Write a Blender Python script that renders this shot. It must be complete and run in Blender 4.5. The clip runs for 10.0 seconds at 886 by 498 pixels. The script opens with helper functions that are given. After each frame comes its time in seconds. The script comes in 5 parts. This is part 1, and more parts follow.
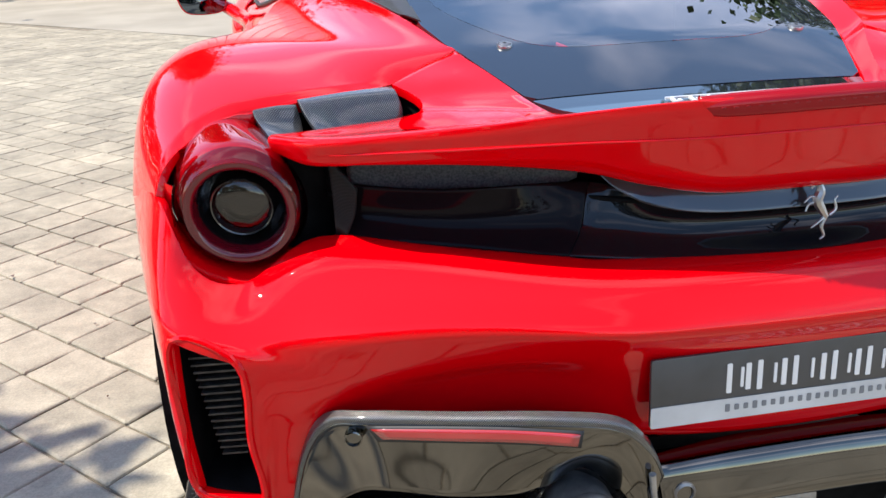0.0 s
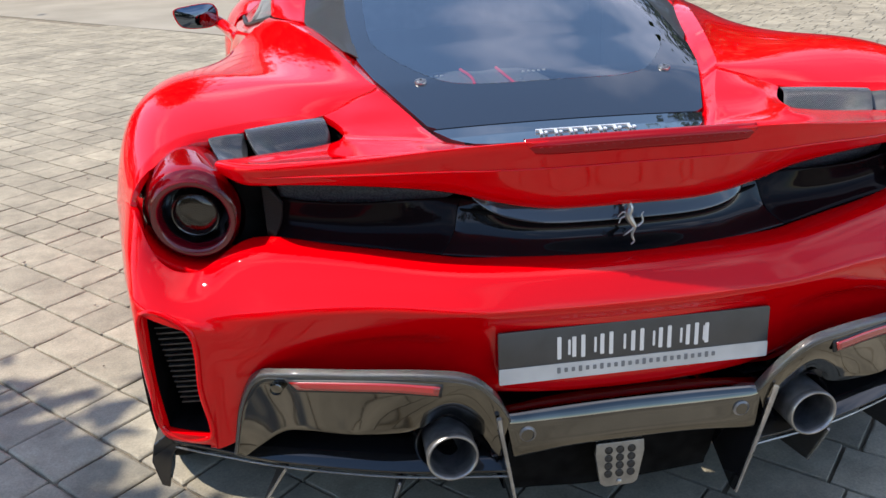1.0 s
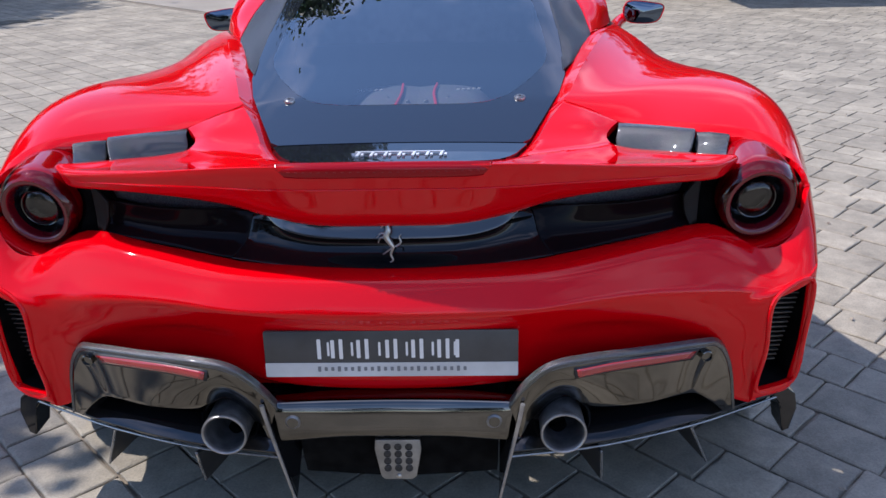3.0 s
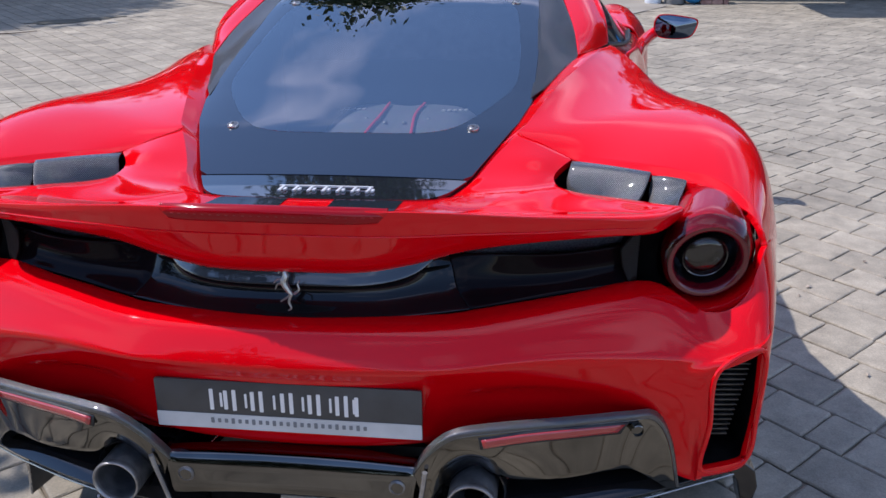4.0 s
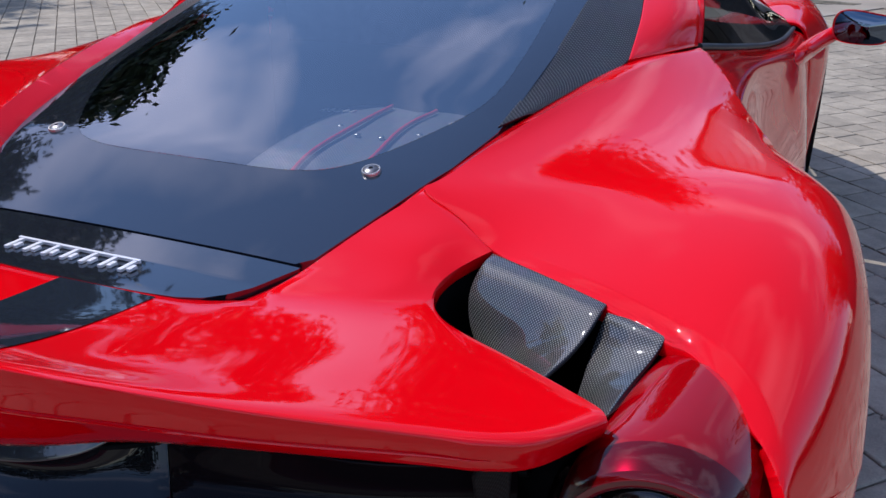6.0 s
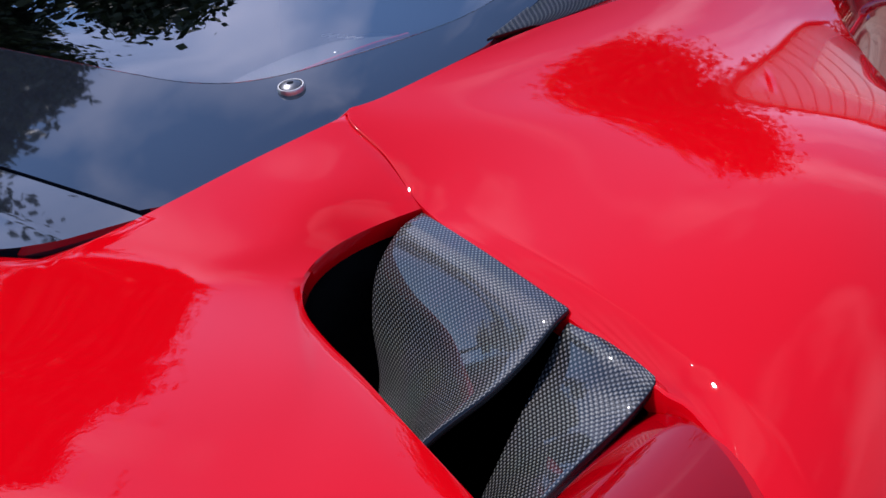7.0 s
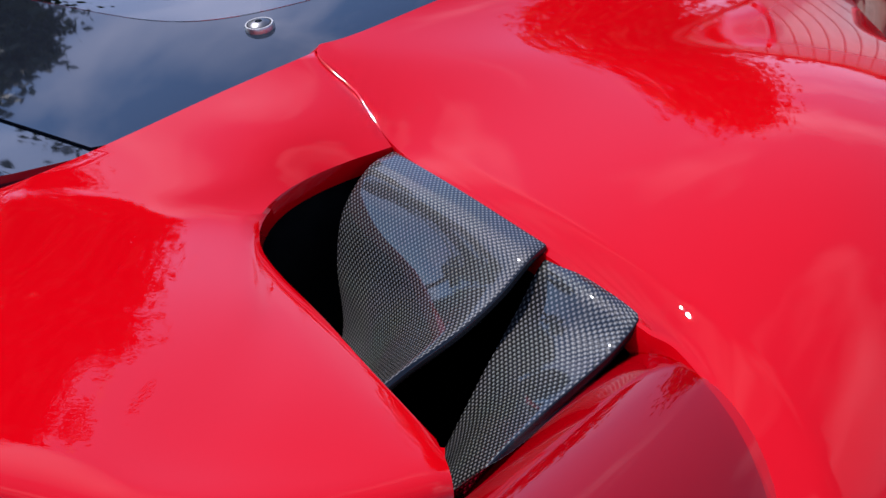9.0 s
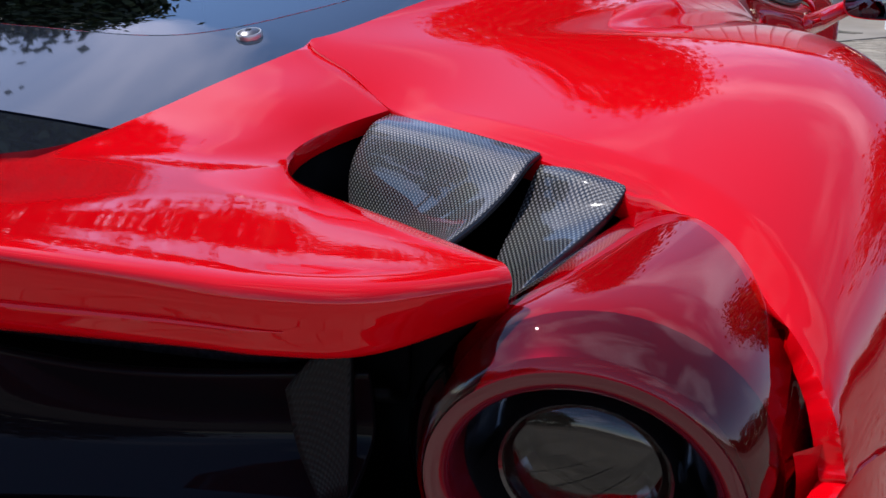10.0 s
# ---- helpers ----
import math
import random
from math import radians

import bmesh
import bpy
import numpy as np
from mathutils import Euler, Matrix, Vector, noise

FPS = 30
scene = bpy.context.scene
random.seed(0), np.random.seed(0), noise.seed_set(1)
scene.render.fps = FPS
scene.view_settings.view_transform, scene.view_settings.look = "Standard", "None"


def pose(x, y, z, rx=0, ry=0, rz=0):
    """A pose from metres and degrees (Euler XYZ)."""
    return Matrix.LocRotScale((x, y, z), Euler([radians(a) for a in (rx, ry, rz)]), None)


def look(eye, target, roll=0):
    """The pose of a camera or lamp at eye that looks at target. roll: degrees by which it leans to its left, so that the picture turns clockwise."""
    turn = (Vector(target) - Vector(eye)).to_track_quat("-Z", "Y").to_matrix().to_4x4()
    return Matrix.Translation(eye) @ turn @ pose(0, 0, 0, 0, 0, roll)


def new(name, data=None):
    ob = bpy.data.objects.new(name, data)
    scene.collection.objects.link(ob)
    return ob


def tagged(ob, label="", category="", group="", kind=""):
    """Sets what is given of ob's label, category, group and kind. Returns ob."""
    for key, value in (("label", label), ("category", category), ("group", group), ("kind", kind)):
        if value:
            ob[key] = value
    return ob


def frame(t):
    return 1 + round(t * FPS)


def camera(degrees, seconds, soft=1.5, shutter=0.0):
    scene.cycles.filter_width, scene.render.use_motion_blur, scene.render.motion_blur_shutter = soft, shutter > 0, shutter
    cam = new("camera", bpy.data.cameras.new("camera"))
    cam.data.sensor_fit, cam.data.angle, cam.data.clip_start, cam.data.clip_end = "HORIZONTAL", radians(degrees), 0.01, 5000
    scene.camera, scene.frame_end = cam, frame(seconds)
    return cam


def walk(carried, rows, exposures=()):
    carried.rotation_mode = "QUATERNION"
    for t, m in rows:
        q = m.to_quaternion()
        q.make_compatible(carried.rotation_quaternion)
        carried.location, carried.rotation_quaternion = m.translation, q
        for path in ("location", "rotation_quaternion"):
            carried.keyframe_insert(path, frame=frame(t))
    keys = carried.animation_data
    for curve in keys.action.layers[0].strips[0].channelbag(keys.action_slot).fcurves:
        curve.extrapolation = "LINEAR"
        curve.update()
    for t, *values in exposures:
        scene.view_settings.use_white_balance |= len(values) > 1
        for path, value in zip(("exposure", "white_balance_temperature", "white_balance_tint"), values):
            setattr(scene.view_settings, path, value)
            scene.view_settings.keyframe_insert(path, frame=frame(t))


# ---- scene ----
from mathutils.bvhtree import BVHTree
from mathutils.kdtree import KDTree

LENS = 56.30
cam = camera(LENS, 10.0)
# seconds, eye x y z, yaw, pitch, roll
PATH = [
    (0.0, -0.683, -0.913, 1.151, -10.12, -22.08, 2.06),
    (0.5, -0.639, -1.085, 1.247, -10.37, -22.63, 2.02),
    (1.0, -0.544, -1.280, 1.300, -9.21, -22.71, 1.67),
    (1.5, -0.405, -1.410, 1.332, -6.88, -22.86, 1.58),
    (2.0, -0.227, -1.490, 1.345, -3.94, -22.84, 1.43),
    (3.5, 0.326, -1.469, 1.413, 3.94, -23.03, 1.12),
    (4.0, 0.476, -1.291, 1.421, 7.15, -22.91, 1.08),
    (4.5, 0.637, -1.098, 1.428, 10.78, -22.73, 1.06),
    (5.0, 0.754, -0.884, 1.409, 14.65, -22.84, 0.65),
    (5.5, 0.820, -0.639, 1.372, 18.57, -23.19, 0.63),
    (5.7, 0.827, -0.532, 1.343, 20.23, -23.38, 0.57),
    (6.8, 0.831, -0.069, 1.180, 27.93, -26.09, -1.40),
    (7.0, 0.838, -0.017, 1.146, 29.42, -26.31, -0.93),
    (7.5, 0.838, 0.018, 1.121, 30.93, -27.25, -2.02),
    (8.0, 0.840, 0.044, 1.119, 31.61, -29.26, -1.13),
    (8.5, 0.849, 0.036, 1.130, 30.83, -29.61, -1.07),
    (9.0, 0.837, 0.010, 1.100, 28.98, -27.46, -2.09),
    (9.5, 0.832, -0.038, 1.073, 26.54, -24.96, -1.38),
    (10.0, 0.842, -0.130, 1.031, 22.80, -21.35, -1.34),
]
walk(cam, [(t, pose(x, y, z, 90 + p, r, w)) for t, x, y, z, w, p, r in PATH],
     exposures=[(0.0, 1.44, 6900, 10), (0.5, 1.21, 6900, 10), (1.0, 1.09, 6900, 10), (1.5, 0.97, 6750, 11), (2.0, 0.90, 6250, 14), (3.5, 0.81, 6100, 18), (5.5, 0.59, 6050, 18), (8.0, 0.34, 5950, 20), (10.0, 0.54, 6200, 17)])

# ---- daylight: clear summer sky, sun high on the car's left side ----
SUN_FROM = Vector((-0.585, 0.060, 0.86)).normalized()
world = bpy.data.worlds.new("sky")
scene.world = world
world.use_nodes = True
wn = world.node_tree.nodes
sky = wn.new("ShaderNodeTexSky")
sky.sky_type, sky.sun_disc = "NISHITA", False
sky.sun_elevation, sky.sun_rotation = math.asin(SUN_FROM.z), radians(-90)
sky.dust_density, sky.ozone_density, sky.air_density = 0.0, 4.0, 1.0
wn["Background"].inputs["Strength"].default_value = 0.15
wl = world.node_tree.links
across = wn.new("ShaderNodeTexCoord")
stretch = wn.new("ShaderNodeMapping")
stretch.inputs["Scale"].default_value = (1.0, 1.6, 2.6)
stretch.inputs["Location"].default_value = (9.53, 1.75, 9.58)
wisps = wn.new("ShaderNodeTexNoise")
wisps.inputs["Scale"].default_value, wisps.inputs["Detail"].default_value, wisps.inputs["Distortion"].default_value = 1.7, 9.0, 0.6
cover = wn.new("ShaderNodeMapRange")
cover.inputs["From Min"].default_value, cover.inputs["From Max"].default_value = 0.51, 0.76
cover.inputs["To Max"].default_value = 0.8
veil = wn.new("ShaderNodeMix")
veil.data_type = "RGBA"
veil.inputs["B"].default_value = (8.0, 8.1, 9.8, 1)
wl.new(across.outputs["Generated"], stretch.inputs["Vector"])
wl.new(stretch.outputs["Vector"], wisps.inputs["Vector"])
wl.new(wisps.outputs["Fac"], cover.inputs["Value"])
wl.new(cover.outputs["Result"], veil.inputs["Factor"])
wl.new(sky.outputs[0], veil.inputs["A"])
wl.new(veil.outputs["Result"], wn["Background"].inputs["Color"])
sun = new("sun", bpy.data.lights.new("sun", "SUN"))
sun.data.energy, sun.data.angle, sun.data.color = 3.25, radians(0.55), (1.0, 0.95, 0.88)
sun.matrix_world = look(SUN_FROM * 30, (0, 0, 0))


# ---- materials ----
def material(name, color=(0.5, 0.5, 0.5), rough=0.5, metal=0.0, coat=0.0, coat_rough=0.03, spec=0.5, **more):
    m = bpy.data.materials.new(name)
    m.use_nodes = True
    b = m.node_tree.nodes["Principled BSDF"]
    b.inputs["Base Color"].default_value = (*color, 1)
    b.inputs["Roughness"].default_value = rough
    b.inputs["Metallic"].default_value = metal
    b.inputs["Coat Weight"].default_value = coat
    b.inputs["Coat Roughness"].default_value = coat_rough
    b.inputs["Specular IOR Level"].default_value = spec
    for key, value in more.items():
        b.inputs[key.replace("_", " ").title()].default_value = value
    return m


def node(m, kind, **values):
    n = m.node_tree.nodes.new("ShaderNode" + kind)
    for key, value in values.items():
        if key in n.inputs:
            n.inputs[key].default_value = value
    return n


def join(m, a, b):
    m.node_tree.links.new(a, b)


def bsdf(m):
    return m.node_tree.nodes["Principled BSDF"]


def mottle(m, a, b, scale, detail=4.0, low=0.35, high=0.65, bump=0.0, coords="Object", distance=0.002):
    """Two colours mixed by noise at one scale, with relief by a finer noise."""
    tc = node(m, "TexCoord")
    n = node(m, "TexNoise", Scale=scale, Detail=detail)
    join(m, tc.outputs[coords], n.inputs["Vector"])
    r = node(m, "ValToRGB")
    r.color_ramp.elements[0].position, r.color_ramp.elements[1].position = low, high
    r.color_ramp.elements[0].color, r.color_ramp.elements[1].color = (*a, 1), (*b, 1)
    join(m, n.outputs["Fac"], r.inputs["Fac"])
    join(m, r.outputs["Color"], bsdf(m).inputs["Base Color"])
    if bump:
        f = node(m, "TexNoise", Scale=scale * 9, Detail=6.0)
        join(m, tc.outputs[coords], f.inputs["Vector"])
        k = node(m, "Bump", Strength=bump, Distance=distance)
        join(m, f.outputs["Fac"], k.inputs["Height"])
        join(m, k.outputs["Normal"], bsdf(m).inputs["Normal"])
    return r


def paint(name, color):
    """Clear-coated car paint: faint orange peel in the coat and fine dust that dulls it unevenly."""
    m = material(name, color, 0.4, 0.0, 1.0, 0.012, 0.0)
    bsdf(m).inputs["Coat IOR"].default_value = 1.395
    tc = node(m, "TexCoord")
    peel = node(m, "TexNoise", Scale=260.0, Detail=2.0)
    join(m, tc.outputs["Object"], peel.inputs["Vector"])
    k = node(m, "Bump", Strength=0.035, Distance=0.0006)
    join(m, peel.outputs["Fac"], k.inputs["Height"])
    join(m, k.outputs["Normal"], bsdf(m).inputs["Coat Normal"])
    dust = node(m, "TexNoise", Scale=7.0, Detail=5.0)
    join(m, tc.outputs["Object"], dust.inputs["Vector"])
    r = node(m, "MapRange")
    r.inputs["To Min"].default_value, r.inputs["To Max"].default_value = 0.004, 0.022
    join(m, dust.outputs["Fac"], r.inputs["Value"])
    join(m, r.outputs["Result"], bsdf(m).inputs["Coat Roughness"])
    return m


def carbon(name, cell, light=0.11, dark=0.012, rough=0.28, coat=1.0):
    """Woven carbon fibre: plain weave over the UV map (in metres), warp and weft turned against each other."""
    m = material(name, (dark,) * 3, rough, 0.0, coat, 0.04, 0.25)
    uv = node(m, "UVMap")
    cut = node(m, "SeparateXYZ")
    join(m, uv.outputs[0], cut.inputs[0])
    waves = []
    for axis in (0, 1):
        turn = node(m, "Math")
        turn.operation = "MULTIPLY"
        turn.inputs[1].default_value = math.pi / cell
        wave = node(m, "Math")
        wave.operation = "SINE"
        join(m, cut.outputs[axis], turn.inputs[0])
        join(m, turn.outputs[0], wave.inputs[0])
        waves.append(wave)
    dots = node(m, "Math")
    dots.operation = "MULTIPLY"
    for axis in (0, 1):
        join(m, waves[axis].outputs[0], dots.inputs[axis])
    weave = node(m, "ValToRGB")
    weave.color_ramp.elements[0].position, weave.color_ramp.elements[1].position = 0.1, 0.75
    weave.color_ramp.elements[0].color = (dark, dark, dark * 1.1, 1)
    weave.color_ramp.elements[1].color = (light, light * 0.98, light * 0.90, 1)
    join(m, dots.outputs[0], weave.inputs["Fac"])
    large = node(m, "TexNoise", Scale=30.0, Detail=2.0)
    join(m, uv.outputs[0], large.inputs["Vector"])
    mix = node(m, "Mix")
    mix.data_type, mix.blend_type = "RGBA", "MULTIPLY"
    mix.inputs["Factor"].default_value = 0.35
    join(m, weave.outputs["Color"], mix.inputs["A"])
    join(m, large.outputs["Color"], mix.inputs["B"])
    join(m, mix.outputs["Result"], bsdf(m).inputs["Base Color"])
    k = node(m, "Bump", Strength=0.25, Distance=0.0008)
    join(m, dots.outputs[0], k.inputs["Height"])
    join(m, k.outputs["Normal"], bsdf(m).inputs["Normal"])
    return m


def tinted(name, color, rough=0.0, ior=1.5):
    """Thin tinted glass: light passes coloured, the surface mirrors by Fresnel."""
    m = bpy.data.materials.new(name)
    m.use_nodes = True
    nt = m.node_tree
    nt.nodes.remove(nt.nodes["Principled BSDF"])
    tr = node(m, "BsdfTransparent")
    tr.inputs["Color"].default_value = (*color, 1)
    gl = node(m, "BsdfGlossy", Roughness=rough)
    gl.inputs["Color"].default_value = (1, 1, 1, 1)
    fr = node(m, "Fresnel", IOR=ior)
    mx = node(m, "MixShader")
    join(m, fr.outputs[0], mx.inputs[0])
    join(m, tr.outputs[0], mx.inputs[1])
    join(m, gl.outputs[0], mx.inputs[2])
    join(m, mx.outputs[0], nt.nodes["Material Output"].inputs["Surface"])
    return m


RED = paint("red_paint", (0.57, 0.0004, 0.003))
STRIPE = paint("dark_stripe_paint", (0.012, 0.016, 0.022))
GLOSS_BLACK = material("gloss_black", (0.008, 0.008, 0.009), 0.3, 0.0, 1.0, 0.02, 0.0)
PANEL_BLACK = material("panel_black", (0.006, 0.006, 0.007), 0.3, 0.0, 0.65, 0.02, 0.0)
SILL_BLACK = material("sill_black", (0.006, 0.004, 0.005), 0.35, 0.0, 0.16, 0.03, 0.0)
LID_BLACK = material("lid_black", (0.010, 0.012, 0.016), 0.4, 0.0, 1.0, 0.03, 0.0)
bsdf(LID_BLACK).inputs["Coat IOR"].default_value = 1.95
LEDGE = material("ledge_gloss", (0.014, 0.017, 0.022), 0.3, 0.0, 1.0, 0.03, 0.3)
bsdf(LEDGE).inputs["Coat IOR"].default_value = 1.65
RUBBER = material("rubber", (0.015, 0.015, 0.016), 0.75)
PLASTIC = material("black_plastic", (0.014, 0.014, 0.015), 0.5)
mottle(PLASTIC, (0.010, 0.010, 0.011), (0.020, 0.020, 0.021), 40, bump=0.1)
# near-black colour that paints deep shade into recesses, wells and ducts
CAVITY_SHADE = material("cavity_shade_black", (0.006, 0.006, 0.006), 0.9, spec=0.05)
mottle(CAVITY_SHADE, (0.004, 0.004, 0.004), (0.009, 0.009, 0.009), 25)
DARK_CHROME = material("smoked_gloss_panel", (0.13, 0.125, 0.115), 0.06, 1.0)
mottle(DARK_CHROME, (0.10, 0.097, 0.09), (0.14, 0.136, 0.126), 6)
SMOKED_EDGE = material("smoked_edge", (0.24, 0.23, 0.215), 0.26, 0.5, 0.6)
mottle(SMOKED_EDGE, (0.19, 0.18, 0.17), (0.29, 0.28, 0.265), 30)
STEEL = material("bead_blasted_steel", (0.42, 0.41, 0.40), 0.38, 1.0)
mottle(STEEL, (0.34, 0.33, 0.32), (0.48, 0.47, 0.45), 35, bump=0.06)
DULL_STEEL = material("dull_steel", (0.26, 0.26, 0.26), 0.42, 0.8)
mottle(DULL_STEEL, (0.22, 0.22, 0.22), (0.31, 0.31, 0.30), 30, bump=0.05)
PIPE = material("ceramic_pipe", (0.16, 0.16, 0.165), 0.32, 0.7)
mottle(PIPE, (0.12, 0.12, 0.125), (0.24, 0.24, 0.245), 30, bump=0.05)
PIPE_RIM = material("pipe_rim", (0.30, 0.29, 0.28), 0.36, 0.8)
mottle(PIPE_RIM, (0.22, 0.215, 0.21), (0.36, 0.35, 0.34), 30, bump=0.05)
CARBON = carbon("carbon_weave", 0.0021, 0.21, 0.005, 0.42)
CARBON_WIDE = carbon("carbon_weave_wide", 0.0045, 0.10, 0.004, 0.5, 0.22)
CARBON_FINE = carbon("carbon_weave_fine", 0.0016, 0.22, 0.012)
CHEEK = carbon("carbon_weave_dull", 0.0025, 0.012, 0.002, 0.6, 0.0)
GRILLE = material("black_grille", (0.02, 0.02, 0.021), 0.4, 0.3)
SLAT = material("radiator_fin", (0.30, 0.29, 0.27), 0.45, 0.7)
mottle(SLAT, (0.040, 0.038, 0.036), (0.085, 0.081, 0.077), 60)
LENS_RED = tinted("red_lens", (0.72, 0.006, 0.06), 0.0, 1.48)
LENS_CLEAR = tinted("clear_lens", (0.45, 0.44, 0.43), 0.0, 1.55)
LAMP_RING = material("lamp_ring", (0.10, 0.002, 0.007), 0.2, 0.0, 0.85, 0.015, 0.2)
LAMP_DARK = material("lamp_dark", (0.012, 0.010, 0.011), 0.2, 0.2, 1.0)
REFLECTOR = material("lamp_reflector", (0.75, 0.74, 0.74), 0.14, 1.0)
REFLEX = material("red_reflex", (0.30, 0.015, 0.015), 0.25, 0.0, 1.0)
GLASS = tinted("tinted_glass", (0.52, 0.57, 0.62), 0.0, 2.9)
SIDE_GLASS = tinted("side_glass", (0.30, 0.33, 0.33))
MIRROR = material("mirror", (0.12, 0.15, 0.19), 0.01, 1.0)
TRIM = material("cabin_black", (0.012, 0.012, 0.013), 0.6)
mottle(TRIM, (0.008, 0.008, 0.009), (0.018, 0.018, 0.019), 30)
PLATE_DARK = material("plate_dark", (0.055, 0.055, 0.056), 0.35, 0.0, 0.4)
mottle(PLATE_DARK, (0.026, 0.026, 0.026), (0.038, 0.038, 0.039), 18)
PLATE_SILVER = material("plate_silver", (0.50, 0.50, 0.49), 0.35, 0.2, 0.4)
mottle(PLATE_SILVER, (0.46, 0.46, 0.45), (0.55, 0.55, 0.54), 15)
LETTER_SILVER = material("letter_silver", (0.72, 0.70, 0.67), 0.4, 0.2)
LETTER_GREY = material("letter_grey", (0.16, 0.16, 0.16), 0.5)
BADGE_METAL = material("badge_metal", (0.86, 0.85, 0.82), 0.28, 0.55)
BAY = material("engine_bay", (0.07, 0.07, 0.08), 0.6)
mottle(BAY, (0.03, 0.03, 0.034), (0.12, 0.12, 0.13), 14)
MESH = material("outlet_mesh", (0.035, 0.035, 0.036), 0.5, 0.3)
mottle(MESH, (0.07, 0.07, 0.072), (0.16, 0.16, 0.165), 300, bump=0.5)
BRAKE = material("brake_lens", (0.24, 0.001, 0.004), 0.12, 0.0, 0.35, 0.02, 0.1)
BRAKE_LED = material("brake_cell", (0.20, 0.005, 0.008), 0.5, 0.0, 0.0, 0.03, 0.2)
ENGINE_GREY = carbon("engine_carbon", 0.004, 0.34, 0.17, 0.4, 0.6)
PIPING = material("red_piping", (0.62, 0.012, 0.04), 0.4)
BARK = material("bark", (0.10, 0.07, 0.05), 0.9)
mottle(BARK, (0.06, 0.045, 0.035), (0.15, 0.11, 0.08), 12, bump=0.6, distance=0.02)
BLUE = material("blue_plastic", (0.03, 0.22, 0.5), 0.45)
mottle(BLUE, (0.02, 0.18, 0.42), (0.05, 0.28, 0.58), 9)


def foliage(name, a, b):
    m = material(name, a, 0.6, 0.0, 0.0)
    g = node(m, "NewGeometry")
    r = node(m, "ValToRGB")
    r.color_ramp.elements[0].color, r.color_ramp.elements[1].color = (*a, 1), (*b, 1)
    join(m, g.outputs["Random Per Island"], r.inputs["Fac"])
    join(m, r.outputs["Color"], bsdf(m).inputs["Base Color"])
    return m


LEAF = foliage("leaves", (0.018, 0.040, 0.010), (0.050, 0.090, 0.022))
DRY_LEAF = foliage("dry_leaves", (0.12, 0.09, 0.06), (0.46, 0.40, 0.32))
LEAF_DARK = foliage("dark_leaves", (0.014, 0.025, 0.009), (0.036, 0.060, 0.020))


def stone(name, a, b, per_object):
    """Tumbled concrete setts: each its own grey-buff, with grit, faint stains and a rough skin."""
    m = material(name, a, 0.85)
    tc = node(m, "TexCoord")
    grit = node(m, "TexNoise", Scale=150.0, Detail=6.0, Roughness=0.7)
    stain = node(m, "TexNoise", Scale=2.3, Detail=7.0, Roughness=0.62)
    blotch = node(m, "TexNoise", Scale=14.0, Detail=5.0, Roughness=0.65)
    geo = node(m, "NewGeometry")
    for n in (grit, stain, blotch):
        join(m, geo.outputs["Position"], n.inputs["Vector"])
    pick = node(m, "ObjectInfo").outputs["Random"] if per_object else geo.outputs["Random Per Island"]
    r = node(m, "ValToRGB")
    r.color_ramp.elements[0].color, r.color_ramp.elements[1].color = (*a, 1), (*b, 1)
    join(m, pick, r.inputs["Fac"])
    color = r.outputs["Color"]
    for source, strength, low, high in ((stain, 0.7, 0.55, 1.25), (blotch, 0.6, 0.62, 1.25), (grit, 0.6, 0.6, 1.3)):
        mr = node(m, "MapRange")
        mr.inputs["From Min"].default_value, mr.inputs["From Max"].default_value = 0.3, 0.7
        mr.inputs["To Min"].default_value, mr.inputs["To Max"].default_value = low, high
        join(m, source.outputs["Fac"], mr.inputs["Value"])
        mix = node(m, "Mix")
        mix.data_type, mix.blend_type = "RGBA", "MULTIPLY"
        mix.inputs["Factor"].default_value = strength
        join(m, color, mix.inputs["A"])
        join(m, mr.outputs["Result"], mix.inputs["B"])
        color = mix.outputs["Result"]
    join(m, color, bsdf(m).inputs["Base Color"])
    k = node(m, "Bump", Strength=0.5, Distance=0.003)
    join(m, grit.outputs["Fac"], k.inputs["Height"])
    join(m, k.outputs["Normal"], bsdf(m).inputs["Normal"])
    return m


SETT = stone("sett_near", (0.255, 0.226, 0.170), (0.340, 0.300, 0.226), True)
SETT_FAR = stone("sett_far", (0.255, 0.226, 0.170), (0.326, 0.289, 0.217), False)
JOINT = material("joint_sand", (0.10, 0.09, 0.075), 0.95)
mottle(JOINT, (0.12, 0.10, 0.072), (0.20, 0.168, 0.124), 14, bump=0.4)
CONCRETE = material("pale_concrete", (0.5, 0.48, 0.45), 0.85)
mottle(CONCRETE, (0.215, 0.193, 0.155), (0.275, 0.249, 0.203), 1.2, bump=0.3)
WHITE_BOARD = material("white_boards", (0.70, 0.69, 0.66), 0.6)
mottle(WHITE_BOARD, (0.62, 0.61, 0.58), (0.74, 0.73, 0.70), 3.0, bump=0.1)
DARK_BOARD = material("dark_boards", (0.05, 0.05, 0.052), 0.7)
mottle(DARK_BOARD, (0.035, 0.035, 0.037), (0.07, 0.07, 0.072), 4.0, bump=0.2)
BRICK = material("old_brick", (0.26, 0.13, 0.10), 0.85)
mottle(BRICK, (0.20, 0.10, 0.08), (0.36, 0.22, 0.18), 9.0, bump=0.4)
GREY_PLASTIC = material("grey_plastic", (0.16, 0.16, 0.16), 0.5)
mottle(GREY_PLASTIC, (0.13, 0.13, 0.13), (0.20, 0.20, 0.19), 8.0)
WHITE_PLASTIC = material("white_plastic", (0.72, 0.74, 0.76), 0.4)
MOSS = material("damp_moss", (0.07, 0.065, 0.045), 0.9)
mottle(MOSS, (0.04, 0.04, 0.026), (0.13, 0.115, 0.085), 9.0, bump=0.5)
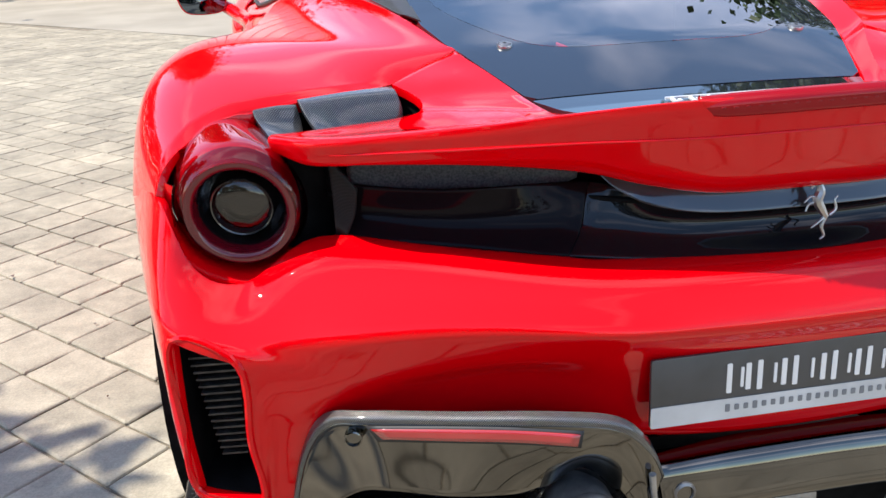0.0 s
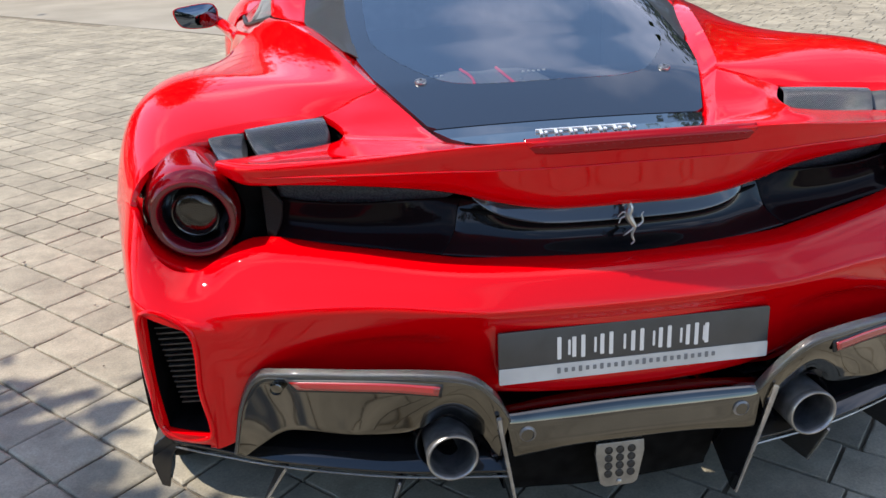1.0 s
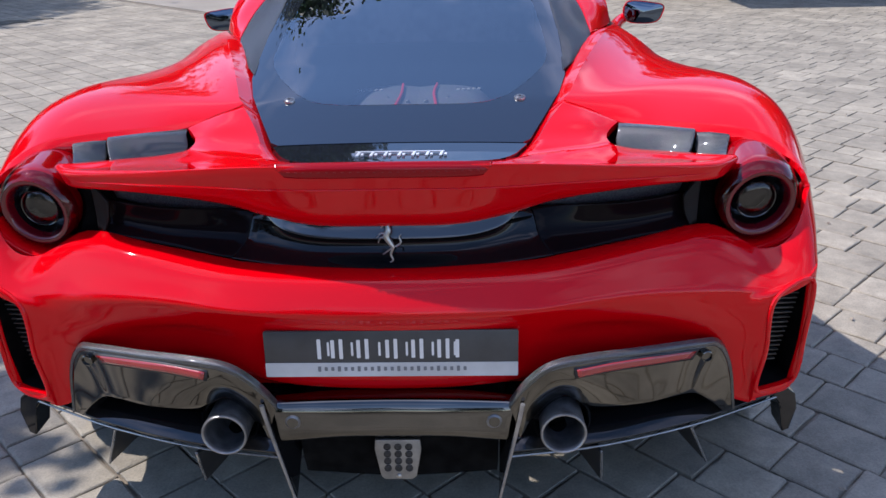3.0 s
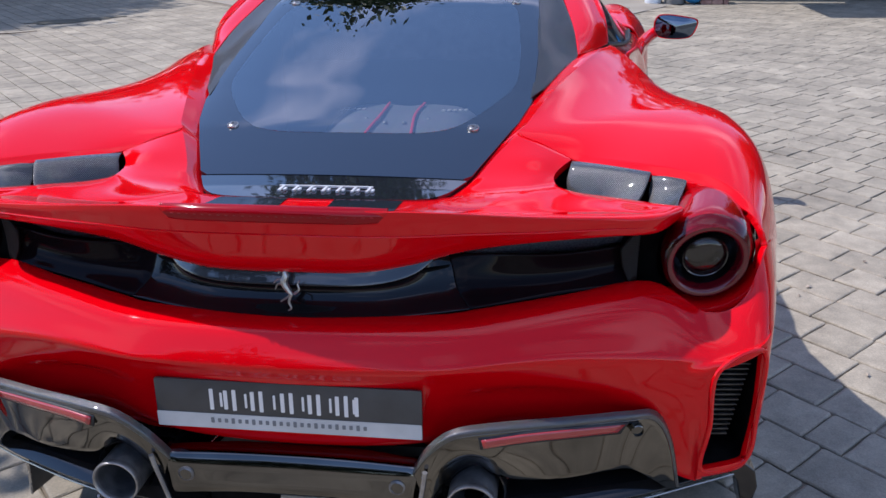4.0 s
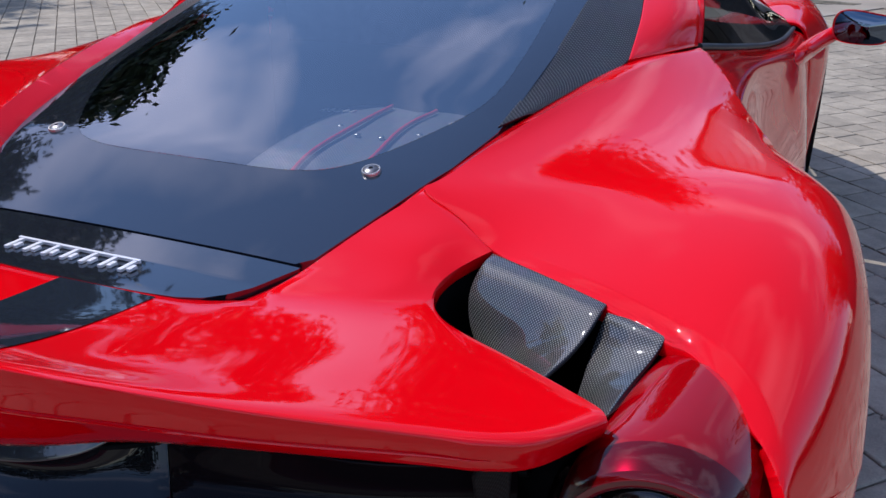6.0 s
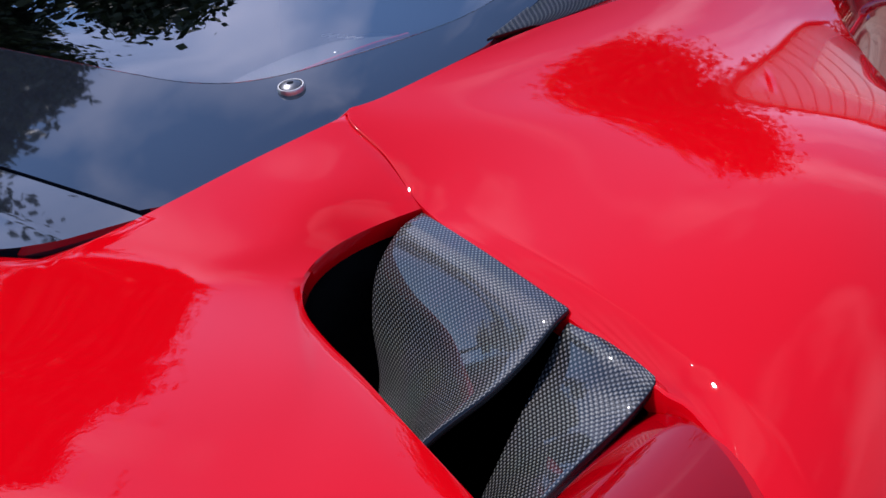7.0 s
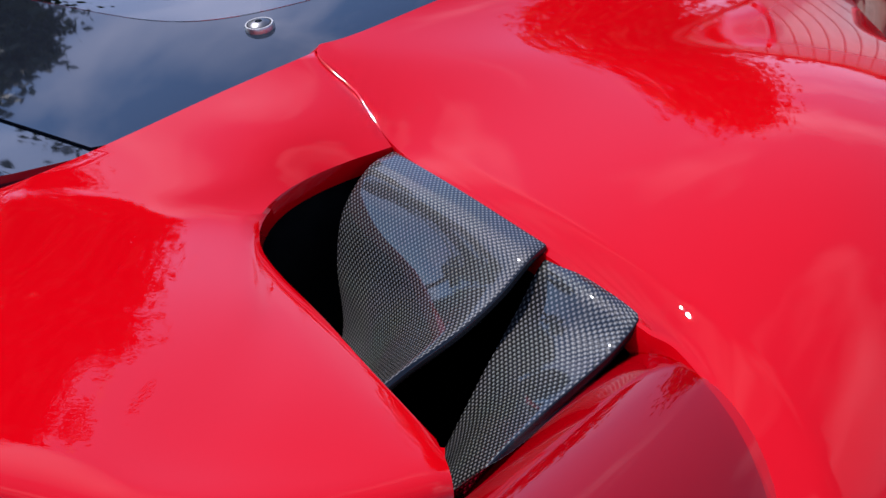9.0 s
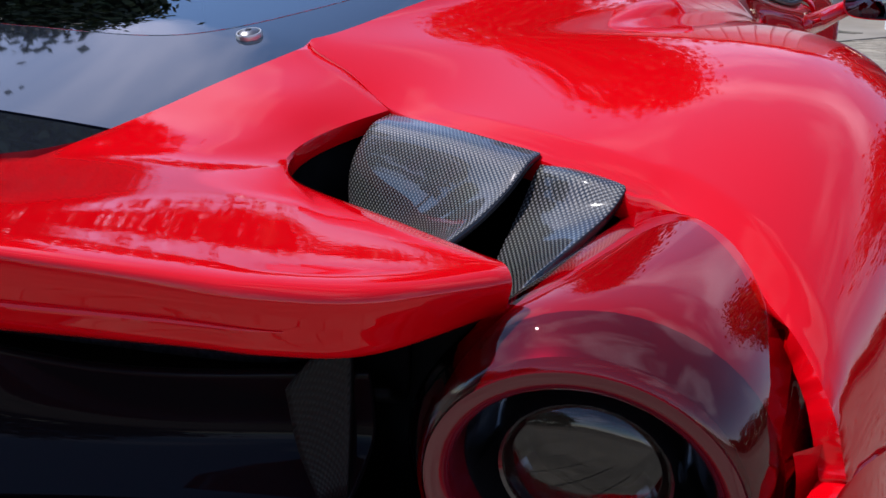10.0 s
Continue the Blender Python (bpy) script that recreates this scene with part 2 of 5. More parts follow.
ROOFING = material("dark_roofing", (0.09, 0.085, 0.08), 0.8)
mottle(ROOFING, (0.07, 0.065, 0.06), (0.12, 0.11, 0.10), 5.0, bump=0.3)


# ---- building tools ----
def obj(name, bm, mat, parent=None, label="", smooth=True):
    bm.normal_update()
    creases = [k for k, e in enumerate(bm.edges) if not e.smooth]
    me = bpy.data.meshes.new(name)
    bm.to_mesh(me)
    bm.free()
    me.materials.append(mat)
    if smooth:
        me.polygons.foreach_set("use_smooth", [True] * len(me.polygons))
        me.set_sharp_from_angle(angle=radians(38))
        for k in creases:
            me.edges[k].use_edge_sharp = True
    ob = new(name, me)
    ob.parent = parent
    return tagged(ob, label)


def part(name, bm, mat, parent, label="", smooth=True):
    return obj(name, bm, mat, parent, label, smooth)


def spline(points, seg, closed=False):
    """Catmull-Rom curve through the points, seg steps to a span."""
    pts = [Vector(p) for p in points]
    n = len(pts)
    out = []
    for i in range(n if closed else n - 1):
        b, c = pts[i], pts[(i + 1) % n]
        a = pts[i - 1] if (closed or i) else b * 2 - c
        d = pts[(i + 2) % n] if (closed or i + 2 < n) else c * 2 - b
        for s in range(seg):
            t = s / seg
            out.append(0.5 * (2 * b + (c - a) * t + (2 * a - 5 * b + 4 * c - d) * t * t + (3 * b - a - 3 * c + d) * t ** 3))
    if not closed:
        out.append(pts[-1].copy())
    return out


def surface(grid, closed=False, drop=None):
    """A bmesh from rows of points, with UVs in metres. drop(i, j): leaves out the face of row i and column j."""
    bm = bmesh.new()
    vs = [[bm.verts.new(p) for p in row] for row in grid]
    uv = bm.loops.layers.uv.new("UVMap")
    mid = len(grid) // 2
    us = [0.0]
    for a, b in zip(grid[mid], grid[mid][1:] + (grid[mid][:1] if closed else [])):
        us.append(us[-1] + (Vector(b) - Vector(a)).length)
    half = len(grid[0]) // 2
    ws = [0.0]
    for a, b in zip(grid, grid[1:]):
        ws.append(ws[-1] + (Vector(b[half]) - Vector(a[half])).length)
    cols = len(grid[0]) if closed else len(grid[0]) - 1
    for i in range(len(grid) - 1):
        for j in range(cols):
            if drop and drop(i, j):
                continue
            k = (j + 1) % len(grid[0])
            f = bm.faces.new((vs[i][j], vs[i][k], vs[i + 1][k], vs[i + 1][j]))
            for loop, c in zip(f.loops, ((us[j], ws[i]), (us[j + 1], ws[i]), (us[j + 1], ws[i + 1]), (us[j], ws[i + 1]))):
                loop[uv].uv = c
    loose = [v for v in bm.verts if not v.link_faces]
    bmesh.ops.delete(bm, geom=loose, context="VERTS")
    return bm


def lofted(curves, su=6, sv=6, closed=False):
    rows = [spline(c, su, closed) for c in curves]
    cols = [spline(list(col), sv) for col in zip(*rows)]
    return [list(r) for r in zip(*cols)]


def flip(bm):
    """Mirror across the car's middle plane."""
    for v in bm.verts:
        v.co.x = -v.co.x
    bmesh.ops.reverse_faces(bm, faces=bm.faces)
    return bm


def outward(bm, inside):
    """Turns the faces so that they look away from the point inside."""
    bm.normal_update()
    s = sum((f.calc_center_median() - Vector(inside)).dot(f.normal) * f.calc_area() for f in bm.faces)
    if s < 0:
        bmesh.ops.reverse_faces(bm, faces=bm.faces)
    return bm


def thick(ob, depth, offset=-1.0, rim=None):
    m = ob.modifiers.new("thickness", "SOLIDIFY")
    m.thickness, m.offset, m.use_even_offset = depth, offset, False
    if rim:
        ob.data.materials.append(rim)
        m.material_offset_rim = 1
    if depth >= 0.006:
        b = ob.modifiers.new("eased_edge", "BEVEL")
        b.width, b.segments, b.limit_method, b.angle_limit = min(0.0022, depth * .3), 2, "ANGLE", radians(55)
    return ob


def both(name, make, mat, parent, label="", depth=0.0, inside=(0, 1.5, 0.4), smooth=True, rim=None):
    """The same part on the right and, mirrored, on the left."""
    made = []
    for side in (1, -1):
        bm = outward(make(), inside)
        if side < 0:
            flip(bm)
        ob = part(name, bm, mat, parent, label, smooth)
        if depth:
            thick(ob, depth, rim=rim)
        made.append(ob)
    return made


def whole(half):
    """A row of points from its right half, mirrored to the left: x falls from + to -."""
    right = [Vector(p) for p in half]
    return right[::-1] + [Vector((-p.x, p.y, p.z)) for p in right if p.x > 1e-6]


def tube(points, radius, sides=10, seg=4, closed=False, taper=None):
    """A round bar along a spline."""
    path = spline(points, seg, closed) if seg > 1 else [Vector(p) for p in points]
    bm = bmesh.new()
    rings = []
    n = len(path)
    last = None
    for i, p in enumerate(path):
        a = path[i - 1] if (closed or i) else p
        b = path[(i + 1) % n] if (closed or i + 1 < n) else p
        d = (b - a).normalized()
        up = last if last else (Vector((0, 0, 1)) if abs(d.z) < 0.9 else Vector((0, 1, 0)))
        s = d.cross(up).normalized()
        up = s.cross(d).normalized()
        last = up
        r = radius * (taper(i / max(1, n - 1)) if taper else 1)
        rings.append([bm.verts.new(p + (s * math.cos(k * 2 * math.pi / sides) + up * math.sin(k * 2 * math.pi / sides)) * r) for k in range(sides)])
    for i in range(n if closed else n - 1):
        a, b = rings[i], rings[(i + 1) % n]
        for k in range(sides):
            bm.faces.new((a[k], a[(k + 1) % sides], b[(k + 1) % sides], b[k]))
    if not closed:
        bm.faces.new(rings[0][::-1])
        bm.faces.new(rings[-1])
    bmesh.ops.recalc_face_normals(bm, faces=bm.faces)
    return bm


def lathe(profile, m, sides=48):
    """Turned form: profile of (radius, height) about the z axis of the pose m."""
    bm = bmesh.new()
    rings = []
    for r, h in profile:
        rings.append([bm.verts.new(m @ Vector((r * math.cos(k * 2 * math.pi / sides), r * math.sin(k * 2 * math.pi / sides), h))) for k in range(sides)])
    for a, b in zip(rings, rings[1:]):
        for k in range(sides):
            bm.faces.new((a[k], a[(k + 1) % sides], b[(k + 1) % sides], b[k]))
    if profile[0][0] < 1e-4:
        bmesh.ops.remove_doubles(bm, verts=rings[0], dist=1e-4)
    if profile[-1][0] < 1e-4:
        bmesh.ops.remove_doubles(bm, verts=[v for v in rings[-1] if v.is_valid], dist=1e-4)
    bmesh.ops.recalc_face_normals(bm, faces=bm.faces)
    return bm


def prism(outline, m, depth, bevel=0.0):
    """A plate: an outline of (x, y) in the plane of the pose m, with a depth behind it and eased edges."""
    bm = bmesh.new()
    front = [bm.verts.new((x, y, 0)) for x, y in outline]
    f = bm.faces.new(front)
    if f.calc_area() and f.normal.z < 0:
        f.normal_flip()
    got = bmesh.ops.extrude_face_region(bm, geom=[f])
    for v in got["geom"]:
        if isinstance(v, bmesh.types.BMVert):
            v.co.z -= depth
    bmesh.ops.recalc_face_normals(bm, faces=bm.faces)
    if bevel:
        bmesh.ops.bevel(bm, geom=list(bm.edges), offset=bevel, segments=2, profile=0.6, affect="EDGES")
    bm.transform(m)
    return bm


def rounded(w, h, r, n=5):
    """The outline of a rounded rectangle about the origin."""
    out = []
    for cx, cy, a in ((w / 2 - r, h / 2 - r, 0), (-w / 2 + r, h / 2 - r, 90), (-w / 2 + r, -h / 2 + r, 180), (w / 2 - r, -h / 2 + r, 270)):
        for k in range(n + 1):
            t = radians(a + 90 * k / n)
            out.append((cx + r * math.cos(t), cy + r * math.sin(t)))
    return out


def box(size, m, bevel=0.0):
    bm = bmesh.new()
    bmesh.ops.create_cube(bm, size=1, matrix=Matrix.Diagonal((*size, 1)))
    if bevel:
        bmesh.ops.bevel(bm, geom=list(bm.edges), offset=bevel, segments=2, profile=0.6, affect="EDGES")
    bm.transform(m)
    return bm


# ---- ground ----
bm = bmesh.new()
bmesh.ops.create_grid(bm, x_segments=40, y_segments=40, size=600)
bm.transform(pose(0, 0, -0.011))
tagged(obj("ground", bm, JOINT, smooth=False), "sandy joint bed under the paved yard, reaching far out", "ground", kind="structure")

COURSE = 0.175
TURN = Matrix.Rotation(radians(-45), 3, "Z")


def sett_mesh(length, width, height=0.05):
    """One tumbled sett: worn, uneven outline, knocked corners and a slightly uneven top."""
    l, w = length / 2, width / 2
    bm = bmesh.new()
    ring = []
    for sx, sy, tx, ty in ((-1, -1, 1, 0), (1, -1, 0, 1), (1, 1, -1, 0), (-1, 1, 0, -1)):
        cut = random.uniform(0.002, 0.009)
        span = l if tx else w
        ring.append((sx * l + tx * cut, sy * w + ty * cut))
        for t in (0.55, 1.35):
            off = random.uniform(-0.0028, 0.0008)
            ring.append((sx * l + tx * span * t + ty * off, sy * w + ty * span * t - tx * off))
        nx, ny = sx * l + tx * 2 * span, sy * w + ty * 2 * span
        ring.append((nx - tx * cut, ny - ty * cut))
    rows = []
    for shrink, z in ((0.0, -height), (0.0, -0.0045), (0.0032, -0.0012), (0.009, 0.0)):
        rows.append([bm.verts.new((x * (1 - shrink / l), y * (1 - shrink / w), z + (random.uniform(-0.0009, 0.0009) if z > -0.01 else 0))) for x, y in ring])
    for a, b in zip(rows, rows[1:]):
        for k in range(len(a)):
            n = (k + 1) % len(a)
            bm.faces.new((a[k], a[n], b[n], b[k]))
    bm.faces.new(rows[-1])
    return bm


LENGTHS = (0.115, 0.175, 0.175, 0.235, 0.235)


def lay_setts():
    """Courses of setts at 45 degrees to the car, in mixed lengths: rows of (centre, length, course)."""
    rng = random.Random(7)
    rows = []
    for c in range(-100, 100):
        off = (2.235 / math.sqrt(2)) + c * COURSE + COURSE / 2
        a = -19 + rng.uniform(0, 0.2)
        while a < 19:
            l = rng.choice(LENGTHS)
            p = TURN @ Vector((a + l / 2, off, 0))
            if -9.5 < p.x < 9 and -5 < p.y < 15 and p.y < max(7.09 - 0.95 * p.x, 7.79 + 1.51 * p.x) - 0.12:
                rows.append((p, l))
            a += l
    return rows


def build_setts():
    rng = random.Random(3)
    paving = tagged(new("pavement"), "weathered grey-buff tumbled setts in diagonal courses, sunlit and dusty", "paving", kind="structure")
    meshes = {}
    for l in sorted(set(LENGTHS)):
        for k in range(6):
            b = sett_mesh(l - 0.005, COURSE - 0.005)
            me = bpy.data.meshes.new("sett")
            b.normal_update()
            b.to_mesh(me)
            b.free()
            me.materials.append(SETT)
            meshes[l, k] = me
    near, far = [], []
    for p, l in lay_setts():
        left = -2.2 < p.x < -0.75 and -0.3 < p.y < 2.4
        right = 0.75 < p.x < 2.3 and 0.1 < p.y < 2.9
        (near if left or right else far).append((p, l))
    near.sort(key=lambda r: (r[0] - Vector((0, 0.9, 0))).length)
    far += near[290:]
    for p, l in near[:290]:
        ob = new("sett", meshes[l, rng.randrange(6)])
        ob.parent = paving
        ob.matrix_basis = Matrix.Translation(p + Vector((0, 0, rng.uniform(-0.0025, 0.0015)))) @ pose(0, 0, 0, rng.gauss(0, 0.35), rng.gauss(0, 0.35), -45 + rng.gauss(0, 0.5))
    verts, faces = [], []
    for p, l in far:
        h, w, e = (l - 0.005) / 2, (COURSE - 0.005) / 2, 0.0016
        z = rng.uniform(-0.0014, 0.0008)
        base = len(verts)
        wear = {key: abs(rng.gauss(0, 0.0022)) for a in (-1, 1) for b in (-1, 1) for key in ((a, b), (a, b, 0))}
        for grow, dz in ((0, -0.03), (0, -e), (e, 0)):
            for sx, sy in ((-1, -1), (1, -1), (1, 1), (-1, 1)):
                q = TURN @ Vector((sx * (h - grow - wear[sx, sy]), sy * (w - grow - wear[sy, sx, 0]), 0))
                verts.append((p.x + q.x, p.y + q.y, z + dz + rng.uniform(-0.0008, 0.0008)))
        for k in range(4):
            n = (k + 1) % 4
            for r in (0, 4):
                faces.append((base + r + k, base + r + n, base + r + 4 + n, base + r + 4 + k))
        faces.append((base + 8, base + 9, base + 10, base + 11))
    me = bpy.data.meshes.new("outer_setts")
    me.from_pydata(verts, [], faces)
    me.materials.append(SETT_FAR)
    ob = new("outer_setts", me)
    ob.parent = paving
    tagged(ob, "paving running on across the yard", kind="stuff")


# ---- the car: x to its right, y towards its nose, z up; its number plate stands at y = 0 ----
car = tagged(new("sports_car"), "bright red mid-engined sports car with black engine lid and carbon trim", "car")
ROAD = (0, 1.2, 0.5)


def fascia_columns():
    """Rear bumper skin, right half: from the middle out round the corner to the wheel arch, each column from top to bottom."""
    return [
        [(0, .050, .700), (0, .004, .696), (0, -.022, .674), (0, -.036, .630), (0, -.012, .592), (0, .006, .52), (0, .02, .445), (0, .05, .43)],
        [(.27, .082, .701), (.27, .030, .698), (.27, -.004, .676), (.27, -.019, .634), (.27, .002, .592), (.27, .012, .52), (.27, .02, .445), (.27, .05, .43)],
        [(.36, .105, .706), (.36, .055, .702), (.36, .016, .680), (.36, .001, .638), (.36, .012, .592), (.36, .034, .562), (.36, .036, .50), (.36, .06, .44)],
        [(.52, .155, .719), (.52, .100, .713), (.52, .056, .686), (.52, .039, .644), (.52, .052, .588), (.52, .076, .556), (.52, .080, .50), (.52, .11, .44)],
        [(.68, .200, .732), (.685, .150, .716), (.695, .100, .676), (.70, .082, .626), (.70, .083, .566), (.738, .10, .48), (.762, .115, .36), (.765, .12, .335)],
        [(.785, .168, .687), (.79, .148, .672), (.797, .118, .650), (.802, .098, .628), (.802, .085, .604), (.80, .09, .48), (.796, .098, .372), (.797, .103, .350)],
        [(.851, .172, .713), (.864, .155, .698), (.878, .138, .672), (.885, .124, .650), (.888, .118, .634), (.893, .125, .49), (.887, .137, .374), (.884, .142, .350)],
        [(.893, .218, .806), (.905, .215, .77), (.918, .21, .73), (.925, .205, .69), (.928, .20, .64), (.925, .20, .49), (.913, .205, .365), (.908, .21, .342)],
        [(.966, .377, .759), (.969, .376, .735), (.973, .375, .70), (.975, .375, .67), (.975, .375, .62), (.965, .38, .46), (.94, .385, .32), (.935, .385, .30)],
        [(.984, .455, .735), (.984, .45, .71), (.985, .445, .68), (.985, .44, .64), (.983, .435, .58), (.97, .425, .44), (.945, .42, .31), (.94, .42, .29)],
    ]


S = 6


def fair(grid, across, along, hold=None):
    """Relaxes a grid of points towards least bending, its border fixed. hold(p): how strongly a point keeps its place."""
    x0 = np.array([[tuple(p) for p in r] for r in grid])
    keep = np.array([[hold(p) if hold else 1.0 for p in r] for r in grid])[..., None]
    mask = np.zeros(keep.shape)
    mask[1:-1, 1:-1] = 1

    def bend(x):
        out = np.zeros_like(x)
        d = x[2:] - 2 * x[1:-1] + x[:-2]
        out[2:] += across * d
        out[1:-1] -= 2 * across * d
        out[:-2] += across * d
        d = x[:, 2:] - 2 * x[:, 1:-1] + x[:, :-2]
        out[:, 2:] += along * d
        out[:, 1:-1] -= 2 * along * d
        out[:, :-2] += along * d
        return out
    shift = np.zeros_like(x0)
    r = -bend(x0) * mask
    step, rr = r.copy(), (r * r).sum()
    for _ in range(400):
        q = (keep * step + bend(step)) * mask
        a = rr / max(1e-30, (step * q).sum())
        shift += a * step
        r -= a * q
        fresh = (r * r).sum()
        if fresh < 1e-16:
            break
        step, rr = r + step * (fresh / rr), fresh
    return [[Vector(p) for p in row] for row in (x0 + shift).tolist()]


def rear_bumper():
    """The skin folds sharply along the fourth point of each column; above the fold it slopes almost flat to the tail panel."""
    cols = [[slim(p) for p in c] for c in fascia_columns()]
    for c in cols[:5]:
        c[2] = tuple((a + b) / 2 + d for a, b, d in zip(c[1], c[3], (0, -.004, .002)))
    full = [[(-x, y, z) for x, y, z in c] for c in cols[:0:-1]] + cols
    rows = [spline(c[:4], S) + spline(c[3:], S)[1:] for c in full]
    grid = [list(r) for r in zip(*[spline(list(col), S) for col in zip(*rows)])]
    grid = fair(grid, 60.0, 1.2, lambda p: 1.0 if abs(p[0]) < .64 else 1.0 + ((abs(p[0]) - .64) / .02) ** 4)
    crisp = 3 * S
    for r in grid:
        a, b, f = r[crisp - 5], r[crisp + 5], r[crisp]
        k = ramp((.74 - abs(f.x)) / .08) * ramp((abs(f.x) - .14) / .14)
        f = f + (f - (a + b) / 2) * .45 * k
        for d in range(6):
            r[crisp - d] = r[crisp - d].lerp(f.lerp(a, d / 5), k)
            if d:
                r[crisp + d] = r[crisp + d].lerp(f.lerp(b, d / 5), k)
        r[crisp] = r[crisp].lerp((r[crisp - 1] + r[crisp + 1]) / 2, .5 * k)
    n = len(cols) - 1

    def hole(i, j):
        u, v = i // S, j // S
        for a in (n + 5, n - 6):
            if u == a and v in (4, 5):
                return True
        return False
    bm = outward(surface(grid, drop=hole), ROAD)
    ob = part("rear_bumper", bm, RED, car, "glossy red rear bumper skin")
    return thick(ob, 0.012)


def quarter_rails():
    """Rear quarter, right side: rails from the tail to the door, the first along the inner edge, the last along the wheel arch."""
    return [
        [(.770, .365, .887), (.692, .4125, .890), (.602, .4655, .8870), (.5305, .5055, .8835), (.470, .5445, .9035), (.4085, .5765, .9220), (.424, .62, .9315), (.490, .84, .969), (.592, 1.17, .993), (.660, 1.405, .9885)],
        [(.790, .352, .889), (.725, .41, .897), (.650, .475, .899), (.585, .525, .900), (.530, .57, .912), (.475, .605, .926), (.482, .65, .932), (.53, .86, .960), (.615, 1.17, .987), (.682, 1.38, .98)],
        [(.828, .312, .883), (.785, .43, .912), (.735, .51, .917), (.685, .57, .920), (.640, .63, .925), (.595, .67, .930), (.598, .72, .934), (.63, .88, .945), (.68, 1.10, .958), (.725, 1.30, .955)],
        [(.862, .262, .862), (.845, .43, .917), (.815, .54, .935), (.785, .61, .942), (.755, .67, .943), (.735, .72, .941), (.735, .77, .939), (.745, .90, .934), (.765, 1.04, .925), (.785, 1.18, .912)],
        [(.882, .232, .838), (.905, .425, .898), (.905, .54, .922), (.895, .62, .937), (.880, .69, .945), (.868, .74, .948), (.870, .78, .946), (.862, .84, .940), (.845, .93, .922), (.835, 1.03, .90)],
        [(.891, .222, .815), (.945, .41, .86), (.958, .53, .882), (.957, .62, .890), (.953, .69, .895), (.948, .75, .896), (.943, .79, .895), (.928, .85, .885), (.905, .93, .865), (.885, 1.0, .84)],
        [(.893, .219, .809), (.968, .385, .785), (.980, .52, .80), (.983, .61, .81), (.983, .69, .815), (.982, .75, .815), (.98, .80, .81), (.973, .87, .79), (.96, .95, .765), (.945, 1.03, .73)],
        [(.894, .219, .807), (.967, .378, .761), (.985, .462, .737), (.988, .58, .720), (.988, .70, .716), (.988, .79, .714), (.988, .86, .712), (.987, .98, .69), (.98, 1.10, .58), (.965, 1.14, .45)],
    ]


def slim(p):
    """Draws the widest part of the flank in a little."""
    x, y, z = p
    return (.9 + (x - .9) * .82 if x > .9 else x, y, z)


def rear_quarter():
    """The haunch from its ridge outwards, and the narrow facet that drops from the ridge to the lid."""
    skin = fair(lofted([[slim(p) for p in r] for r in quarter_rails()], S, S), 120.0, 120.0)
    skin = lofted(skin, 3, 3)
    n = 3 * S
    rim = KDTree(9 * n)
    for k, row in enumerate(skin[:4 * n]):
        rim.insert(row[0], k)
    for k, p in enumerate(skin[0][:5 * n]):
        rim.insert(p, 4 * n + k)
    rim.balance()
    # a band 17 mm wide along the edge, past the vanes and round the lamp, leans down from a soft crease
    for row in skin:
        for k, p in enumerate(row):
            q, _, d = rim.find(p)
            if d < .017:
                g = 1 - d / .017
                row[k] = Vector(p) + Vector((-.35, -.1, -.85)) * .0080 * g * ramp((q.y - .225) / .05) * ramp((q.x - .53) / .13)
    ridge = skin[0][5 * n:]
    foot = spline([(.362, .576, .887), (.379, .62, .898), (.441, .86, .943), (.553, 1.19, .990), (.655, 1.42, .982)], n)
    facet = [[Vector(p).lerp(q, t) for p, q in zip(foot, ridge)] for t in (0, .5, 1)]
    edge = [row[0] for row in skin[3 * n:0:-1]] + skin[0][:5 * n + 1]
    flange = [[Vector(p) + Vector(d) * ramp((p[1] - .26) / .05) * (1 - .75 * ramp((.60 - p[0]) / .06)) for p in edge] for d in ((0, 0, 0), (-.0010, -.0018, -.0012), (-.0018, -.0030, -.0060), (-.0020, -.0034, -.0170))]
    bm = weld([surface(skin), surface(facet), surface(flange)])
    bmesh.ops.recalc_face_normals(bm, faces=bm.faces)
    return bm


def ramp(t):
    return min(1.0, max(0.0, t))


def lid_z(x, y):
    """Height of the engine lid: a shallow dip at the tail, then up to the roof, crowned across."""
    keys = ((.20, .838), (.30, .842), (.366, .8435), (.423, .8485), (.633, .910), (.849, .9605), (1.19, 1.047), (1.455, 1.112), (1.70, 1.160), (2.0, 1.195))
    for (a, za), (b, zb) in zip(keys, keys[1:]):
        if y <= b:
            t = (y - a) / (b - a)
            z = za + (zb - za) * t
            break
    else:
        z = keys[-1][1]
    return z + 0.010 * (1 - (x / 0.45) ** 2) - 0.010 * (x / 0.45) ** 8


